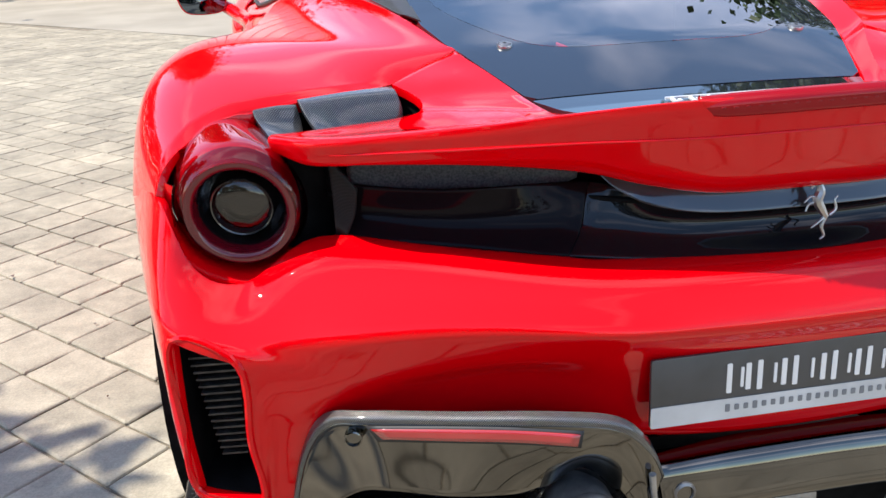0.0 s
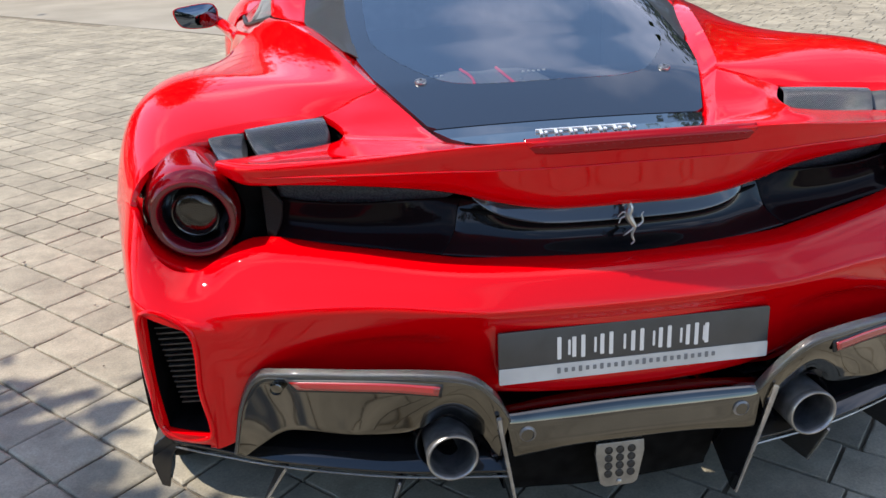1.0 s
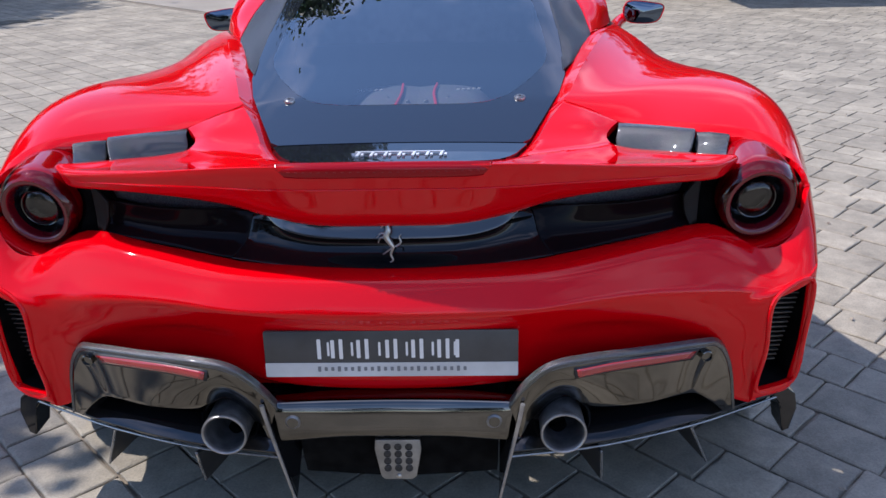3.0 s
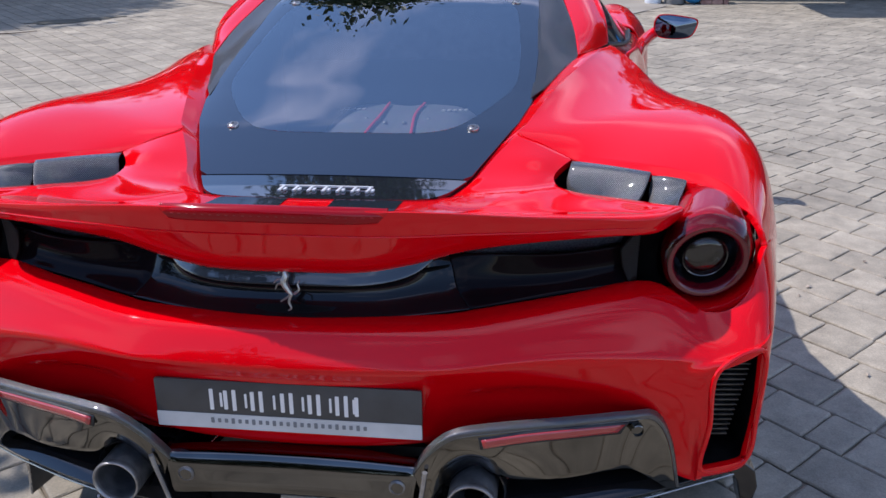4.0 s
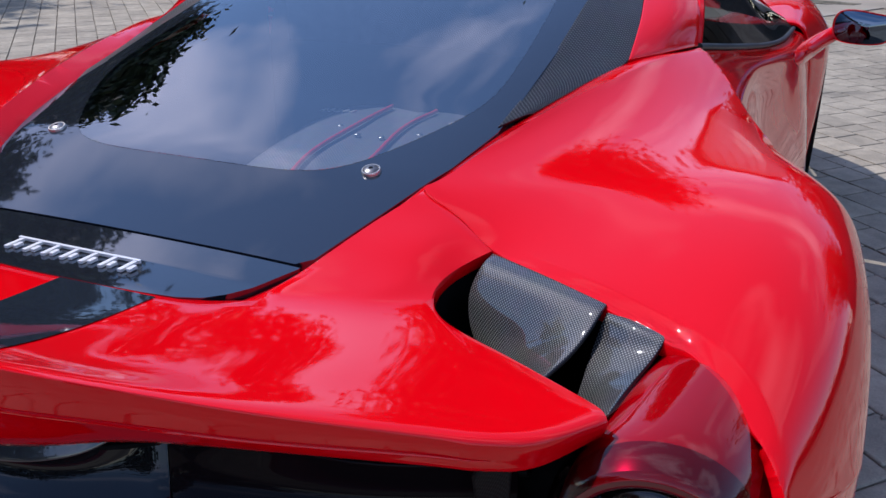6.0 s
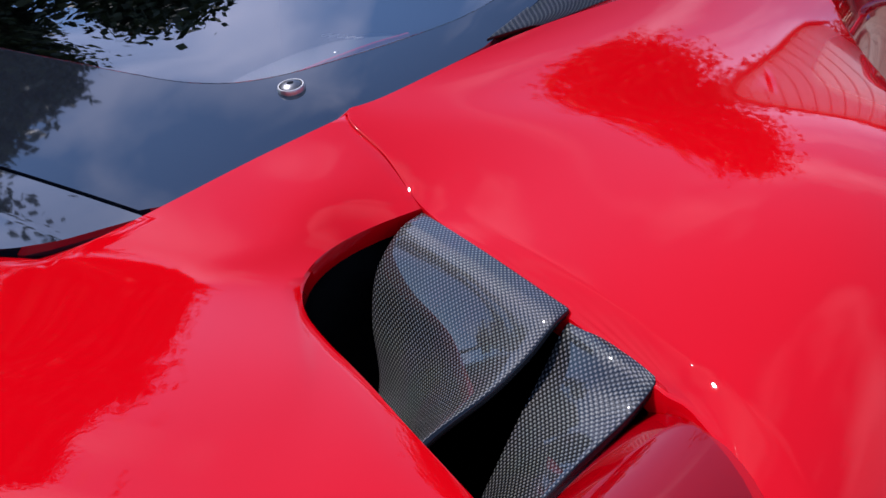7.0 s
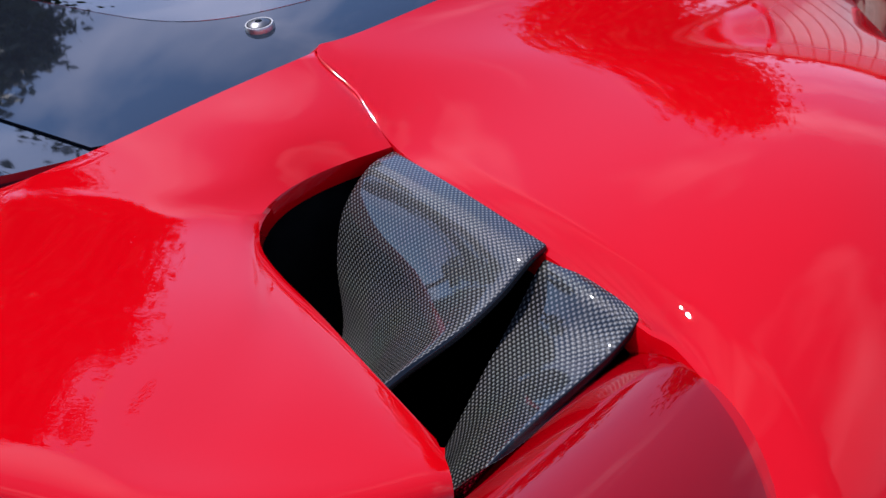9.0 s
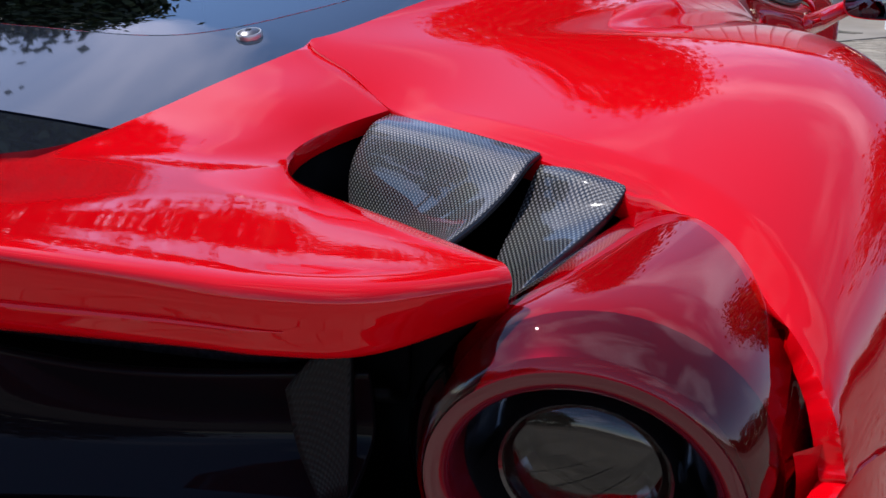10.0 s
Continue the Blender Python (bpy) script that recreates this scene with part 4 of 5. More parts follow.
def exhaust_side(side):
    """Smoked panel round one tailpipe, with its carbon brow, reflex strip, sensor, pipe and fins."""
    def p(x, y, z):
        return (side * x, y, z)

    def put(name, bm, mat, label="", parent=car, inside=(side * .5, .5, .4), depth=0.0):
        ob = part(name, outward(bm, inside), mat, parent, label)
        return thick(ob, depth) if depth else ob
    panel = new("exhaust_surround")
    panel.parent = car
    tagged(panel, "smoked glossy panel with a carbon brow round the tailpipe")
    lip = [(.240, -.03, .42), (.270, -.05, .482), (.320, -.062, .533), (.40, -.045, .542), (.52, -.003, .533), (.64, .045, .522), (.698, .078, .503), (.735, .098, .435), (.762, .12, .31)]
    inset = [(.002, -.004, -.002), (.004, -.003, -.006), (.004, -.001, -.008), (0, -.002, -.008), (0, -.002, -.008), (-.002, -.002, -.008), (-.005, -.002, -.007), (-.006, -.001, -.004), (-.006, 0, 0)]
    brow = [[p(x, y + .013, z + .005) for x, y, z in lip], [p(*q) for q in lip], [p(x + u, y + v, z + w) for (x, y, z), (u, v, w) in zip(lip, inset)]]
    face = [brow[-1],
            [p(.255, -.038, .385), p(.288, -.040, .428), p(.345, -.044, .474), p(.41, -.038, .472), p(.52, .002, .462), p(.62, .043, .455), p(.668, .074, .438), p(.71, .095, .38), p(.747, .122, .305)],
            [p(.265, -.036, .345), p(.300, -.012, .385), p(.352, -.008, .432), p(.415, -.010, .406), p(.52, .004, .402), p(.61, .042, .398), p(.655, .070, .384), p(.70, .095, .345), p(.742, .124, .298)]]
    put("brow", surface(lofted(brow, S, 5)), CARBON_FINE, "carbon rim", panel, depth=0.006)
    put("face", surface(fair(lofted(face, S, 5), 14.0, 3.0)), DARK_CHROME, "smoked glossy face", panel, depth=0.006)
    under = [face[-1], [p(.28, .02, .33), p(.33, .03, .36), p(.37, .04, .395), p(.43, .05, .392), p(.52, .08, .388), p(.60, .10, .383), p(.645, .12, .372), p(.69, .135, .33), p(.735, .15, .29)]]
    put("lower_lip", surface(lofted(under, S, 2)), GLOSS_BLACK, "", panel, (side * .5, .0, .1))
    # backing behind the pipe, coloured near-black for the shade there
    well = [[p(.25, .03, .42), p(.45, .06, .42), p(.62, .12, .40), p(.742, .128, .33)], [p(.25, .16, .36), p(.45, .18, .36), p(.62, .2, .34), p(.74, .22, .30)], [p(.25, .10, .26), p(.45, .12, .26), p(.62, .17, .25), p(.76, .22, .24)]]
    put("exhaust_well", surface(lofted(well, 4, 4)), CAVITY_SHADE, "well behind the pipe, its shade painted near-black", panel, (side * .5, .6, .4))
    strip = [[p(.374, -.055, .524), p(.45, -.032, .526), p(.53, -.003, .521), p(.636, .040, .510)], [p(.378, -.057, .508), p(.45, -.034, .510), p(.53, -.005, .505), p(.622, .034, .496)]]
    put("reflex_frame", surface(lofted([[p(abs(x) - d, y - .001, z + e) for (x, y, z), d in zip(r, (.006, 0, 0, -.006))] for r, e in zip(strip, (.003, -.005))], S, 3)), PLASTIC, "", panel, depth=.004)
    put("reflex_strip", surface(lofted([[Vector(q) + Vector((0, -.004, 0)) for q in r] for r in strip], S, 3)), REFLEX, "thin red reflex strip", panel, depth=.004)
    aim = look(p(.660, .044, .494), p(.82, -.95, .52))
    put("parking_sensor", lathe([(.0125, .01), (.0125, -.003), (.0105, -.004), (.010, .0), (0, .0)], aim, 28), DARK_CHROME, "round parking sensor", panel)
    pipe_at = look(p(.354, -.052, .368), p(.354, -1.0, .40))
    pipe = part("tailpipe", lathe([(.047, .18), (.047, .004), (.0455, 0), (.0425, 0), (.0415, .006), (.040, .16), (0, .16)], pipe_at, 48), PIPE, car, "dark round tailpipe")
    put("pipe_rim", lathe([(.0470, .012), (.0480, .006), (.0480, -.0005), (.0465, -.0028), (.0440, -.0030), (.0420, -.0008), (.0412, .008)], pipe_at, 48), PIPE_RIM, "brighter rolled rim", pipe)
    put("pipe_sleeve", lathe([(.064, .14), (.064, .055), (.060, .048), (.056, .055), (.056, .14)], pipe_at, 40), GLOSS_BLACK, "black sleeve", pipe)
    fin = [(.268, -.030, .418), (.262, -.045, .40), (.224, -.030, .188), (.226, -.015, .184), (.236, .16, .25), (.262, .15, .41)]
    bm = bmesh.new()
    vs = [[bm.verts.new((side * (x + dx), y, z)) for x, y, z in fin] for dx in (-.004, .004)]
    for k in range(len(fin)):
        n = (k + 1) % len(fin)
        bm.faces.new((vs[0][k], vs[0][n], vs[1][n], vs[1][k]))
    bm.faces.new(vs[0])
    bm.faces.new(vs[1][::-1])
    bmesh.ops.recalc_face_normals(bm, faces=bm.faces)
    blade = part("diffuser_fin", bm, GLOSS_BLACK, car, "tall glossy black diffuser fin", smooth=False)
    part("fin_edge", tube([p(.268, -.052, .440), p(.262, -.050, .40), p(.243, -.043, .294), p(.224, -.035, .188)], .0052, 8, 4, False, lambda t: 1 - .35 * t), SMOKED_EDGE, blade, "pale glossy front edge")
    for top, low, back in (((.448, .02, .268), (.466, .095, .136), .22), ((.665, .11, .27), (.735, .185, .117), .36)):
        bm = bmesh.new()
        out = [top, low, (low[0] - .075, low[1] + .15, low[2] + .035), (top[0] - .065, back + .12, .25)]
        vs = [[bm.verts.new((side * (x + dx), y, z)) for x, y, z in out] for dx in (-.003, .003)]
        for k in range(4):
            n = (k + 1) % 4
            bm.faces.new((vs[0][k], vs[0][n], vs[1][n], vs[1][k]))
        bm.faces.new(vs[0])
        bm.faces.new(vs[1][::-1])
        bmesh.ops.recalc_face_normals(bm, faces=bm.faces)
        strake = part("diffuser_strake", bm, PLASTIC, car, "black diffuser strake", smooth=False)
        part("strake_edge", tube([p(*top), p(*[(u + v) / 2 for u, v in zip(top, low)]), p(*low)], .0036, 6, 2), SMOKED_EDGE, strake, "pale worn front edge")
    tray = [[p(.245, -.032, .302), p(.45, .022, .290), p(.66, .105, .282), p(.80, .17, .284), p(.905, .215, .292)],
            [p(.245, .05, .32), p(.45, .10, .31), p(.66, .17, .30), p(.80, .23, .295), p(.905, .26, .298)],
            [p(.245, .5, .22), p(.45, .5, .22), p(.66, .5, .22), p(.80, .5, .24), p(.90, .5, .25)]]
    tray_ob = put("diffuser_tray", surface(lofted(tray, S, 4)), GLOSS_BLACK, "black diffuser tray", inside=(side * .5, .2, -1))
    thick(tray_ob, .012, 1.0)
    part("tray_edge", tube([Vector(q) + Vector((0, -.001, -.006)) for q in tray[0]], .0027, 6, 5), SMOKED_EDGE, tray_ob, "bright thin trailing edge")
    wing_end = [(.862, .322), (.905, .316), (.932, .295), (.941, .255), (.930, .195), (.914, .187), (.907, .225), (.897, .268), (.880, .288), (.862, .294)]
    part("winglet", prism([(side * x, z) for x, z in wing_end], pose(0, .205, 0, 90, 0, 0), .075, .003), GLOSS_BLACK, car, "glossy black corner winglet", smooth=False)


def bumper_vent(side):
    """Dark outlet in the bumper's corner, with thin fins inside."""
    vent = new("corner_vent")
    vent.parent = car
    tagged(vent, "dark corner outlet with pale radiator fins")
    rim = [(.802, .086, .604), (.888, .119, .634), (.893, .126, .49), (.887, .138, .374), (.796, .099, .372), (.800, .091, .48)]
    pts = [Vector((side * x, y, z)) for x, y, z in rim]
    deep = [Vector((side * (x * .93 + .04), y + .16, z * .96 + .015)) for x, y, z in rim]
    bm = bmesh.new()
    a = [bm.verts.new(q) for q in pts]
    b = [bm.verts.new(q) for q in deep]
    for k in range(6):
        bm.faces.new((a[k], a[(k + 1) % 6], b[(k + 1) % 6], b[k]))
    bm.faces.new(b)
    bmesh.ops.recalc_face_normals(bm, faces=bm.faces)
    part("vent_box", bm, CAVITY_SHADE, vent, smooth=False)
    for k in range(15):
        z = .594 - k * .0125
        x0, x1 = .805 + k * .0004, .872 - k * .0016
        part("fin", box((x1 - x0, .03, .0035), pose(side * (x0 + x1) / 2, .150 + k * .0015, z, 0, side * 3, side * 10), .001), SLAT, vent)
    part("lip", tube([q + Vector((0, -.001, 0)) for q in pts], .0055, 8, 6, True), RED, vent, "thin red lip")


def centre_tail():
    bar = [[(0, .02, .432), (.12, .02, .432), (.25, .0, .432)], [(0, -.016, .424), (.12, -.018, .424), (.252, -.03, .426)], [(0, -.030, .385), (.12, -.032, .385), (.245, -.04, .386)],
           [(0, -.034, .352), (.12, -.036, .352), (.238, -.042, .345)], [(0, -.01, .340), (.12, -.01, .340), (.235, -.01, .335)]]
    b = part("diffuser_bar", outward(surface(lofted([whole(r) for r in bar], S, 4)), (0, .4, .38)), DARK_CHROME, car, "smoked glossy bar between the fins")
    thick(b, .006)
    for side in (1, -1):
        aim = look((side * .211, -.036, .388), (side * .215, -1, .42))
        part("bar_screw", lathe([(.0165, .008), (.0165, -.002), (.0125, -.004), (.0115, .001), (.005, .002), (0, .002)], aim, 28), PIPE, car, "round socket screw")
    # floor under the tail, its underbody shade painted as near-black
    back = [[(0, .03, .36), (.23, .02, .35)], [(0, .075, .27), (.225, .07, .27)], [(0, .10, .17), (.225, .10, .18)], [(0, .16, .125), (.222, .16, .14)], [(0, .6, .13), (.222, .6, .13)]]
    part("diffuser_roof", outward(surface(lofted([whole(r) for r in back], 4, 4)), (0, .2, 1)), CAVITY_SHADE, car, "floor between the fins, its shade painted near-black")
    # added sheet: its near-black colour stands in for shade below the plate
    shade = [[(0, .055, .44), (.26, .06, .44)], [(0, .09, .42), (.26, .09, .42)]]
    part("gap_shadow_panel", outward(surface(lofted([whole(r) for r in shade], 4, 4)), (0, .6, .4)), CAVITY_SHADE, car, "near-black sheet standing in for shade below the plate")
    m = look((0, .030, .247), (0, -1, .30)) @ Matrix.Rotation(math.pi, 4, "Y")
    shield = part("rain_lamp_plate", prism([(-.050, .046), (.050, .046), (.052, .02), (.040, -.05), (.030, -.058), (-.030, -.058), (-.040, -.05), (-.052, .02)], m, .010, .003), DULL_STEEL, car, "perforated dull metal plate")
    for r in range(4):
        for c in range(3):
            part("hole", lathe([(.0085, -.001), (.0085, .0015), (.0068, .0015), (.006, .0006), (.003, .0016), (0, .0018)], m @ pose((c - 1) * .024, .028 - r * .0185, 0), 18), PLASTIC, shield, "dark domed stud")
    part("plate_bolt", lathe([(.006, -.001), (.006, .002), (.004, .0035), (0, .0035)], m @ pose(0, -.048, 0), 18), STEEL, shield)


def plate():
    m = look((0, -.013, .5380), (0, -1, .616)) @ Matrix.Rotation(math.pi, 4, "Y")
    p = part("number_plate", prism(rounded(.52, .102, .004, 2), m, .006, .0012), PLATE_DARK, car, "grey dealer plate with a silver lower band")
    part("plate_band", prism(rounded(.519, .031, .002, 2), m @ pose(0, -.0350, .0015), .0012), PLATE_SILVER, p, "silver band")
    # trade wording shown as plain strokes of its size
    x = -.152
    for w in (.042, .050, .056, .050, .050, .034):
        for dx, ww, h in ((.002, .0075, .044), (w * .5, .0045, .030), (w - .012, .0075, .040)):
            part("stroke", prism(rounded(ww, h, .001, 1), m @ pose(x + dx + .003, .011, .0012), .0012), LETTER_SILVER, p)
        x += w + .003
    for k in range(23):
        part("small_stroke", prism(rounded(.0065, .0085 if k % 3 else .0115, .0008, 1), m @ pose(-.148 + k * .0136, -.0330, .0024), .0009), LETTER_GREY, p)


def badges():
    """Chrome script bar on the lid and the upright emblem on the tail panel, as plain shapes."""
    y0 = .340
    tilt = math.degrees(math.atan2(lid_z(0, .40) - lid_z(0, .31), .09))
    m = pose(.006, y0, lid_z(0, y0) + .005, tilt, 0, 0)
    badge = part("script_badge", prism(rounded(.206, .0042, .001, 1), m @ pose(0, .015, 0), .004), BADGE_METAL, car, "bright metal script badge")
    for k in range(7):
        x = -.095 + k * .0318
        part("badge_stroke", prism([(x - .005, -.014), (x + .001, -.014), (x + .005, .012), (x - .001, .012)], m, .004), BADGE_METAL, badge)
        part("badge_stroke", prism([(x + .006, -.010), (x + .012, -.010), (x + .013, .002), (x + .007, .002)], m, .004), BADGE_METAL, badge)
    e = look((0, .058, .757), (0, -1, .90)) @ Matrix.Rotation(math.pi, 4, "Y")

    def stroke(points, r, taper=None):
        return tube([e @ Vector((x, y, .004)) for x, y in points], r, 8, 5, False, taper)
    thin = lambda t: 1 - .6 * t
    emblem = part("emblem", stroke([(-.002, .034), (.000, .024), (-.004, .012), (.002, .000), (.010, -.012)], .0058, lambda t: .7 + .5 * math.sin(math.pi * t)), STEEL, car, "small upright silver emblem")
    for pts, r in ((((-.002, .036), (-.010, .034), (-.014, .029)), .0034), (((-.004, .010), (-.016, .008), (-.021, -.002)), .0024), (((-.003, .014), (-.014, .018), (-.024, .010)), .0024),
                   (((.010, -.010), (.004, -.026), (.008, -.038), (.002, -.043)), .0030), (((.008, -.012), (-.006, -.022), (-.012, -.026)), .0024), (((.014, -.010), (.024, -.002), (.022, .010), (.026, .016)), .0026)):
        part("emblem_stroke", stroke(pts, r, thin), STEEL, emblem)


def brake_light():
    rows = [[(0, .008, .9395), (.13, .015, .9370), (.200, .0245, .9325), (.207, .026, .9315)], [(0, -.0035, .9305), (.13, .0030, .928), (.198, .0145, .9225), (.206, .017, .9225)], [(0, -.0035, .9110), (.13, .0030, .9090), (.186, .0130, .9085), (.200, .017, .9150)]]
    b = part("brake_light", outward(surface(lofted([whole(r) for r in rows], S, 4)), (0, .3, .9)), BRAKE, car, "slim dark red high brake light")
    thick(b, .004)
    for k in range(25):
        x = (k - 12) * .0150
        part("light_cell", box((.0055, .003, .0022), pose(x, -.0032 + .38 * x * x, .9225 - .09 * x * x, 4, 0, 0), .0008), BRAKE_LED, b)


def stripes(skin):
    """Two dark bands laid over the spoiler's middle, bare red between."""
    tree_of = BVHTree.FromPolygons([v.co.copy() for v in skin.data.vertices], [tuple(p.vertices) for p in skin.data.polygons])
    for a, b in ((.040, .184), (-.208, -.060)):
        rows = []
        for j in range(31):
            y = .2895 - j * .0093
            row = []
            for k in range(9):
                x = a + (b - a) * k / 8
                hit = tree_of.ray_cast(Vector((x, max(y, .018 + .50 * x * x) + .10 * x * x, 1.2)), Vector((0, 0, -1)))[0]
                row.append(Vector((x, hit.y, hit.z + .0012)))
            rows.append(row)
        part("stripe", outward(surface(rows), (0, .2, .5)), STRIPE, car, "dark painted band")


def engine():
    bay = new("engine_bay")
    bay.parent = car
    tagged(bay, "engine under the tinted lid window")
    tub = [[(0, .56, .86), (.36, .56, .86)], [(0, .60, .60), (.40, .60, .60)], [(0, 1.47, .60), (.42, 1.47, .60)], [(0, 1.53, 1.09), (.40, 1.53, 1.09)]]
    part("bay_tub", outward(surface(lofted([whole(r) for r in tub], 4, 6)), (0, 1, 3)), BAY, bay, "dark bay")
    for s in (1, -1):
        wall = [[(s * .43, .55, .58), (s * .45, 1.0, .58), (s * .45, 1.5, .58)], [(s * .42, .55, .90), (s * .44, 1.0, .96), (s * .44, 1.5, 1.06)]]
        part("bay_wall", outward(surface(lofted(wall, 4, 2)), (s * 2, 1, 1)), CAVITY_SHADE, bay)
        plen = [[(s * x, y, z - d) for y, z in ((.80, .62), (.88, .715), (1.05, .765), (1.28, .785), (1.46, .780))] for x, d in ((0, .006), (.10, 0), (.21, .02), (.28, .10))]
        part("plenum", outward(surface(lofted(plen, S, S)), (0, .8, .6)), ENGINE_GREY, bay, "grey carbon intake plenum")
        pipe = [(s * .05, .84, .690), (s * .056, .92, .742), (s * .07, 1.06, .775), (s * .055, 1.26, .792), (s * .06, 1.44, .788)]
        part("piping", tube(pipe, .0050, 8, 6), PIPING, bay, "red piping")
        for x, y in ((.03, .98), (.09, 1.0), (.03, 1.2), (.10, 1.25)):
            part("bolt", lathe([(.007, 0), (.007, .006), (.004, .008), (0, .008)], pose(s * x, y, .748 + (.030 if y > 1.1 else .0)), 14), STEEL, bay)
        for k in range(5):
            part("plenum_stroke", box((.010, .020, .003), pose(s * .17 + (k - 2) * .018, 1.36 + .003 * k, .784, 0, s * 8, -15), .001), BADGE_METAL, bay)


def flank(side):
    """Door, side window, mirror and front wing on one side."""
    def q(rows):
        return [[(side * x, y, z) for x, y, z in r] for r in rows]
    mid = (0, 2.0, .5)
    door = part("door", outward(surface(lofted(q([
        [(.660, 1.44, .978), (.715, 1.72, .935), (.768, 2.08, .883), (.81, 2.42, .847), (.835, 2.75, .835)],
        [(.695, 1.33, .955), (.752, 1.72, .902), (.803, 2.08, .856), (.846, 2.42, .829), (.868, 2.78, .815)],
        [(.765, 1.12, .900), (.768, 1.70, .858), (.818, 2.1, .80), (.868, 2.4, .785), (.887, 2.8, .77)],
        [(.830, .98, .80), (.79, 1.60, .76), (.84, 2.1, .72), (.89, 2.4, .71), (.905, 2.85, .70)],
        [(.865, .96, .62), (.875, 1.60, .58), (.90, 2.1, .56), (.925, 2.4, .55), (.92, 2.85, .55)],
        [(.93, 1.0, .40), (.94, 1.60, .36), (.945, 2.1, .36), (.945, 2.4, .36), (.94, 2.85, .36)],
        [(.93, 1.05, .18), (.94, 1.60, .16), (.945, 2.1, .16), (.945, 2.4, .16), (.94, 2.85, .16)]]), S, S)), mid), RED, car, "red door, its lower half mirroring the paving")
    thick(door, .01)
    win = part("side_window", outward(surface(lofted(q([
        [(.565, 1.94, 1.172), (.545, 2.1, 1.168), (.555, 2.3, 1.13), (.63, 2.55, 1.01), (.775, 2.80, .855)],
        [(.62, 1.70, 1.07), (.65, 2.0, 1.04), (.67, 2.25, 1.03), (.72, 2.5, .95), (.79, 2.78, .875)],
        [(.655, 1.45, .982), (.712, 1.72, .940), (.763, 2.08, .888), (.805, 2.42, .852), (.83, 2.74, .84)]]), S, S)), (0, 2, .9)), SIDE_GLASS, car, "dark side window")
    win.visible_shadow = False
    part("window_seal", tube([Vector((side * x, y, z)) for x, y, z in ((.655, 1.445, .984), (.713, 1.72, .942), (.765, 2.08, .890), (.807, 2.42, .854), (.832, 2.74, .842))], .007, 8, 5), PLASTIC, car, "black window seal")
    part("pillar_trim", tube([Vector((side * x, y, z)) for x, y, z in ((.648, 1.455, .985), (.638, 1.52, 1.055), (.607, 1.70, 1.118), (.570, 1.94, 1.162), (.545, 2.1, 1.168), (.56, 2.32, 1.13), (.64, 2.57, 1.01), (.78, 2.82, .852))], .011, 8, 5), RED, car, "red window frame")
    wing = part("front_wing", outward(surface(lofted(q([
        [(.55, 2.95, .80), (.55, 3.2, .80), (.56, 3.5, .77), (.58, 3.85, .70), (.55, 4.2, .58), (.45, 4.5, .45)],
        [(.72, 2.90, .83), (.73, 3.2, .87), (.73, 3.5, .86), (.73, 3.85, .76), (.68, 4.2, .62), (.55, 4.45, .45)],
        [(.85, 2.85, .84), (.86, 3.2, .87), (.86, 3.5, .86), (.85, 3.85, .76), (.80, 4.15, .62), (.66, 4.4, .45)],
        [(.90, 2.86, .74), (.955, 3.15, .76), (.96, 3.45, .76), (.94, 3.8, .68), (.88, 4.08, .55), (.74, 4.35, .42)],
        [(.92, 2.88, .55), (.968, 3.06, .55), (.972, 3.44, .73), (.96, 3.82, .55), (.92, 4.02, .42), (.80, 4.3, .30)],
        [(.94, 2.88, .2), (.955, 3.02, .3), (.97, 3.44, .72), (.955, 3.86, .3), (.92, 4.0, .2), (.80, 4.28, .15)]]), S, S)), (0, 3.4, .4)), RED, car, "red front wing")
    thick(wing, .01)
    mirror = new("door_mirror")
    mirror.parent = car
    tagged(mirror, "red door mirror on a slim arm")
    m = look((side * 1.052, 2.80, .848), (side * .955, 1.7, .905)) @ Matrix.Rotation(math.pi, 4, "Y")
    rim = [(-.098, .012), (-.092, -.030), (-.060, -.052), (.02, -.056), (.070, -.046), (.092, -.018), (.102, .022), (.085, .038), (.04, .046), (-.03, .055), (-.075, .052), (-.092, .036)]
    rim = [(x * side, y) for x, y in rim]
    ring = [p.xy for p in spline([(x, y, 0) for x, y in rim], 4, True)]
    bm = bmesh.new()
    rows = []
    for k, (scale, depth) in enumerate(((.93, .012), (.96, -.004), (1.0, 0), (1.02, -.02), (.98, -.05), (.82, -.085), (.5, -.108), (.1, -.115))):
        rows.append([bm.verts.new(m @ Vector((x * scale, y * scale, depth - (.016 if k == 0 else 0)))) for x, y in ring])
    for a, b in zip(rows, rows[1:]):
        for k in range(len(a)):
            n = (k + 1) % len(a)
            bm.faces.new((a[k], a[n], b[n], b[k]))
    bm.faces.new(rows[-1])
    bmesh.ops.recalc_face_normals(bm, faces=bm.faces)
    part("mirror_shell", bm, RED, mirror, "red shell")
    dome = bmesh.new()
    rows = [[dome.verts.new(m @ Vector((x * s, y * s, .004 - (.0085 * s * s)))) for x, y in ring] for s in (.94, .75, .5, .25, .05)]
    for lo, hi in zip(rows, rows[1:]):
        for k in range(len(lo)):
            n = (k + 1) % len(lo)
            dome.faces.new((lo[k], lo[n], hi[n], hi[k]))
    dome.faces.new(rows[-1])
    bmesh.ops.recalc_face_normals(dome, faces=dome.faces)
    part("mirror_glass", dome, MIRROR, mirror, "domed mirror glass showing sky and flank")
    part("mirror_arm", tube([(side * .985, 2.87, .825), (side * .93, 2.80, .80), (side * .875, 2.62, .785), (side * .825, 2.35, .795), (side * .715, 2.02, .815)], .032, 14, 6, False, lambda t: .75 + .5 * t if t < .7 else 1.1 - (t - .7)), RED, mirror, "red arm")


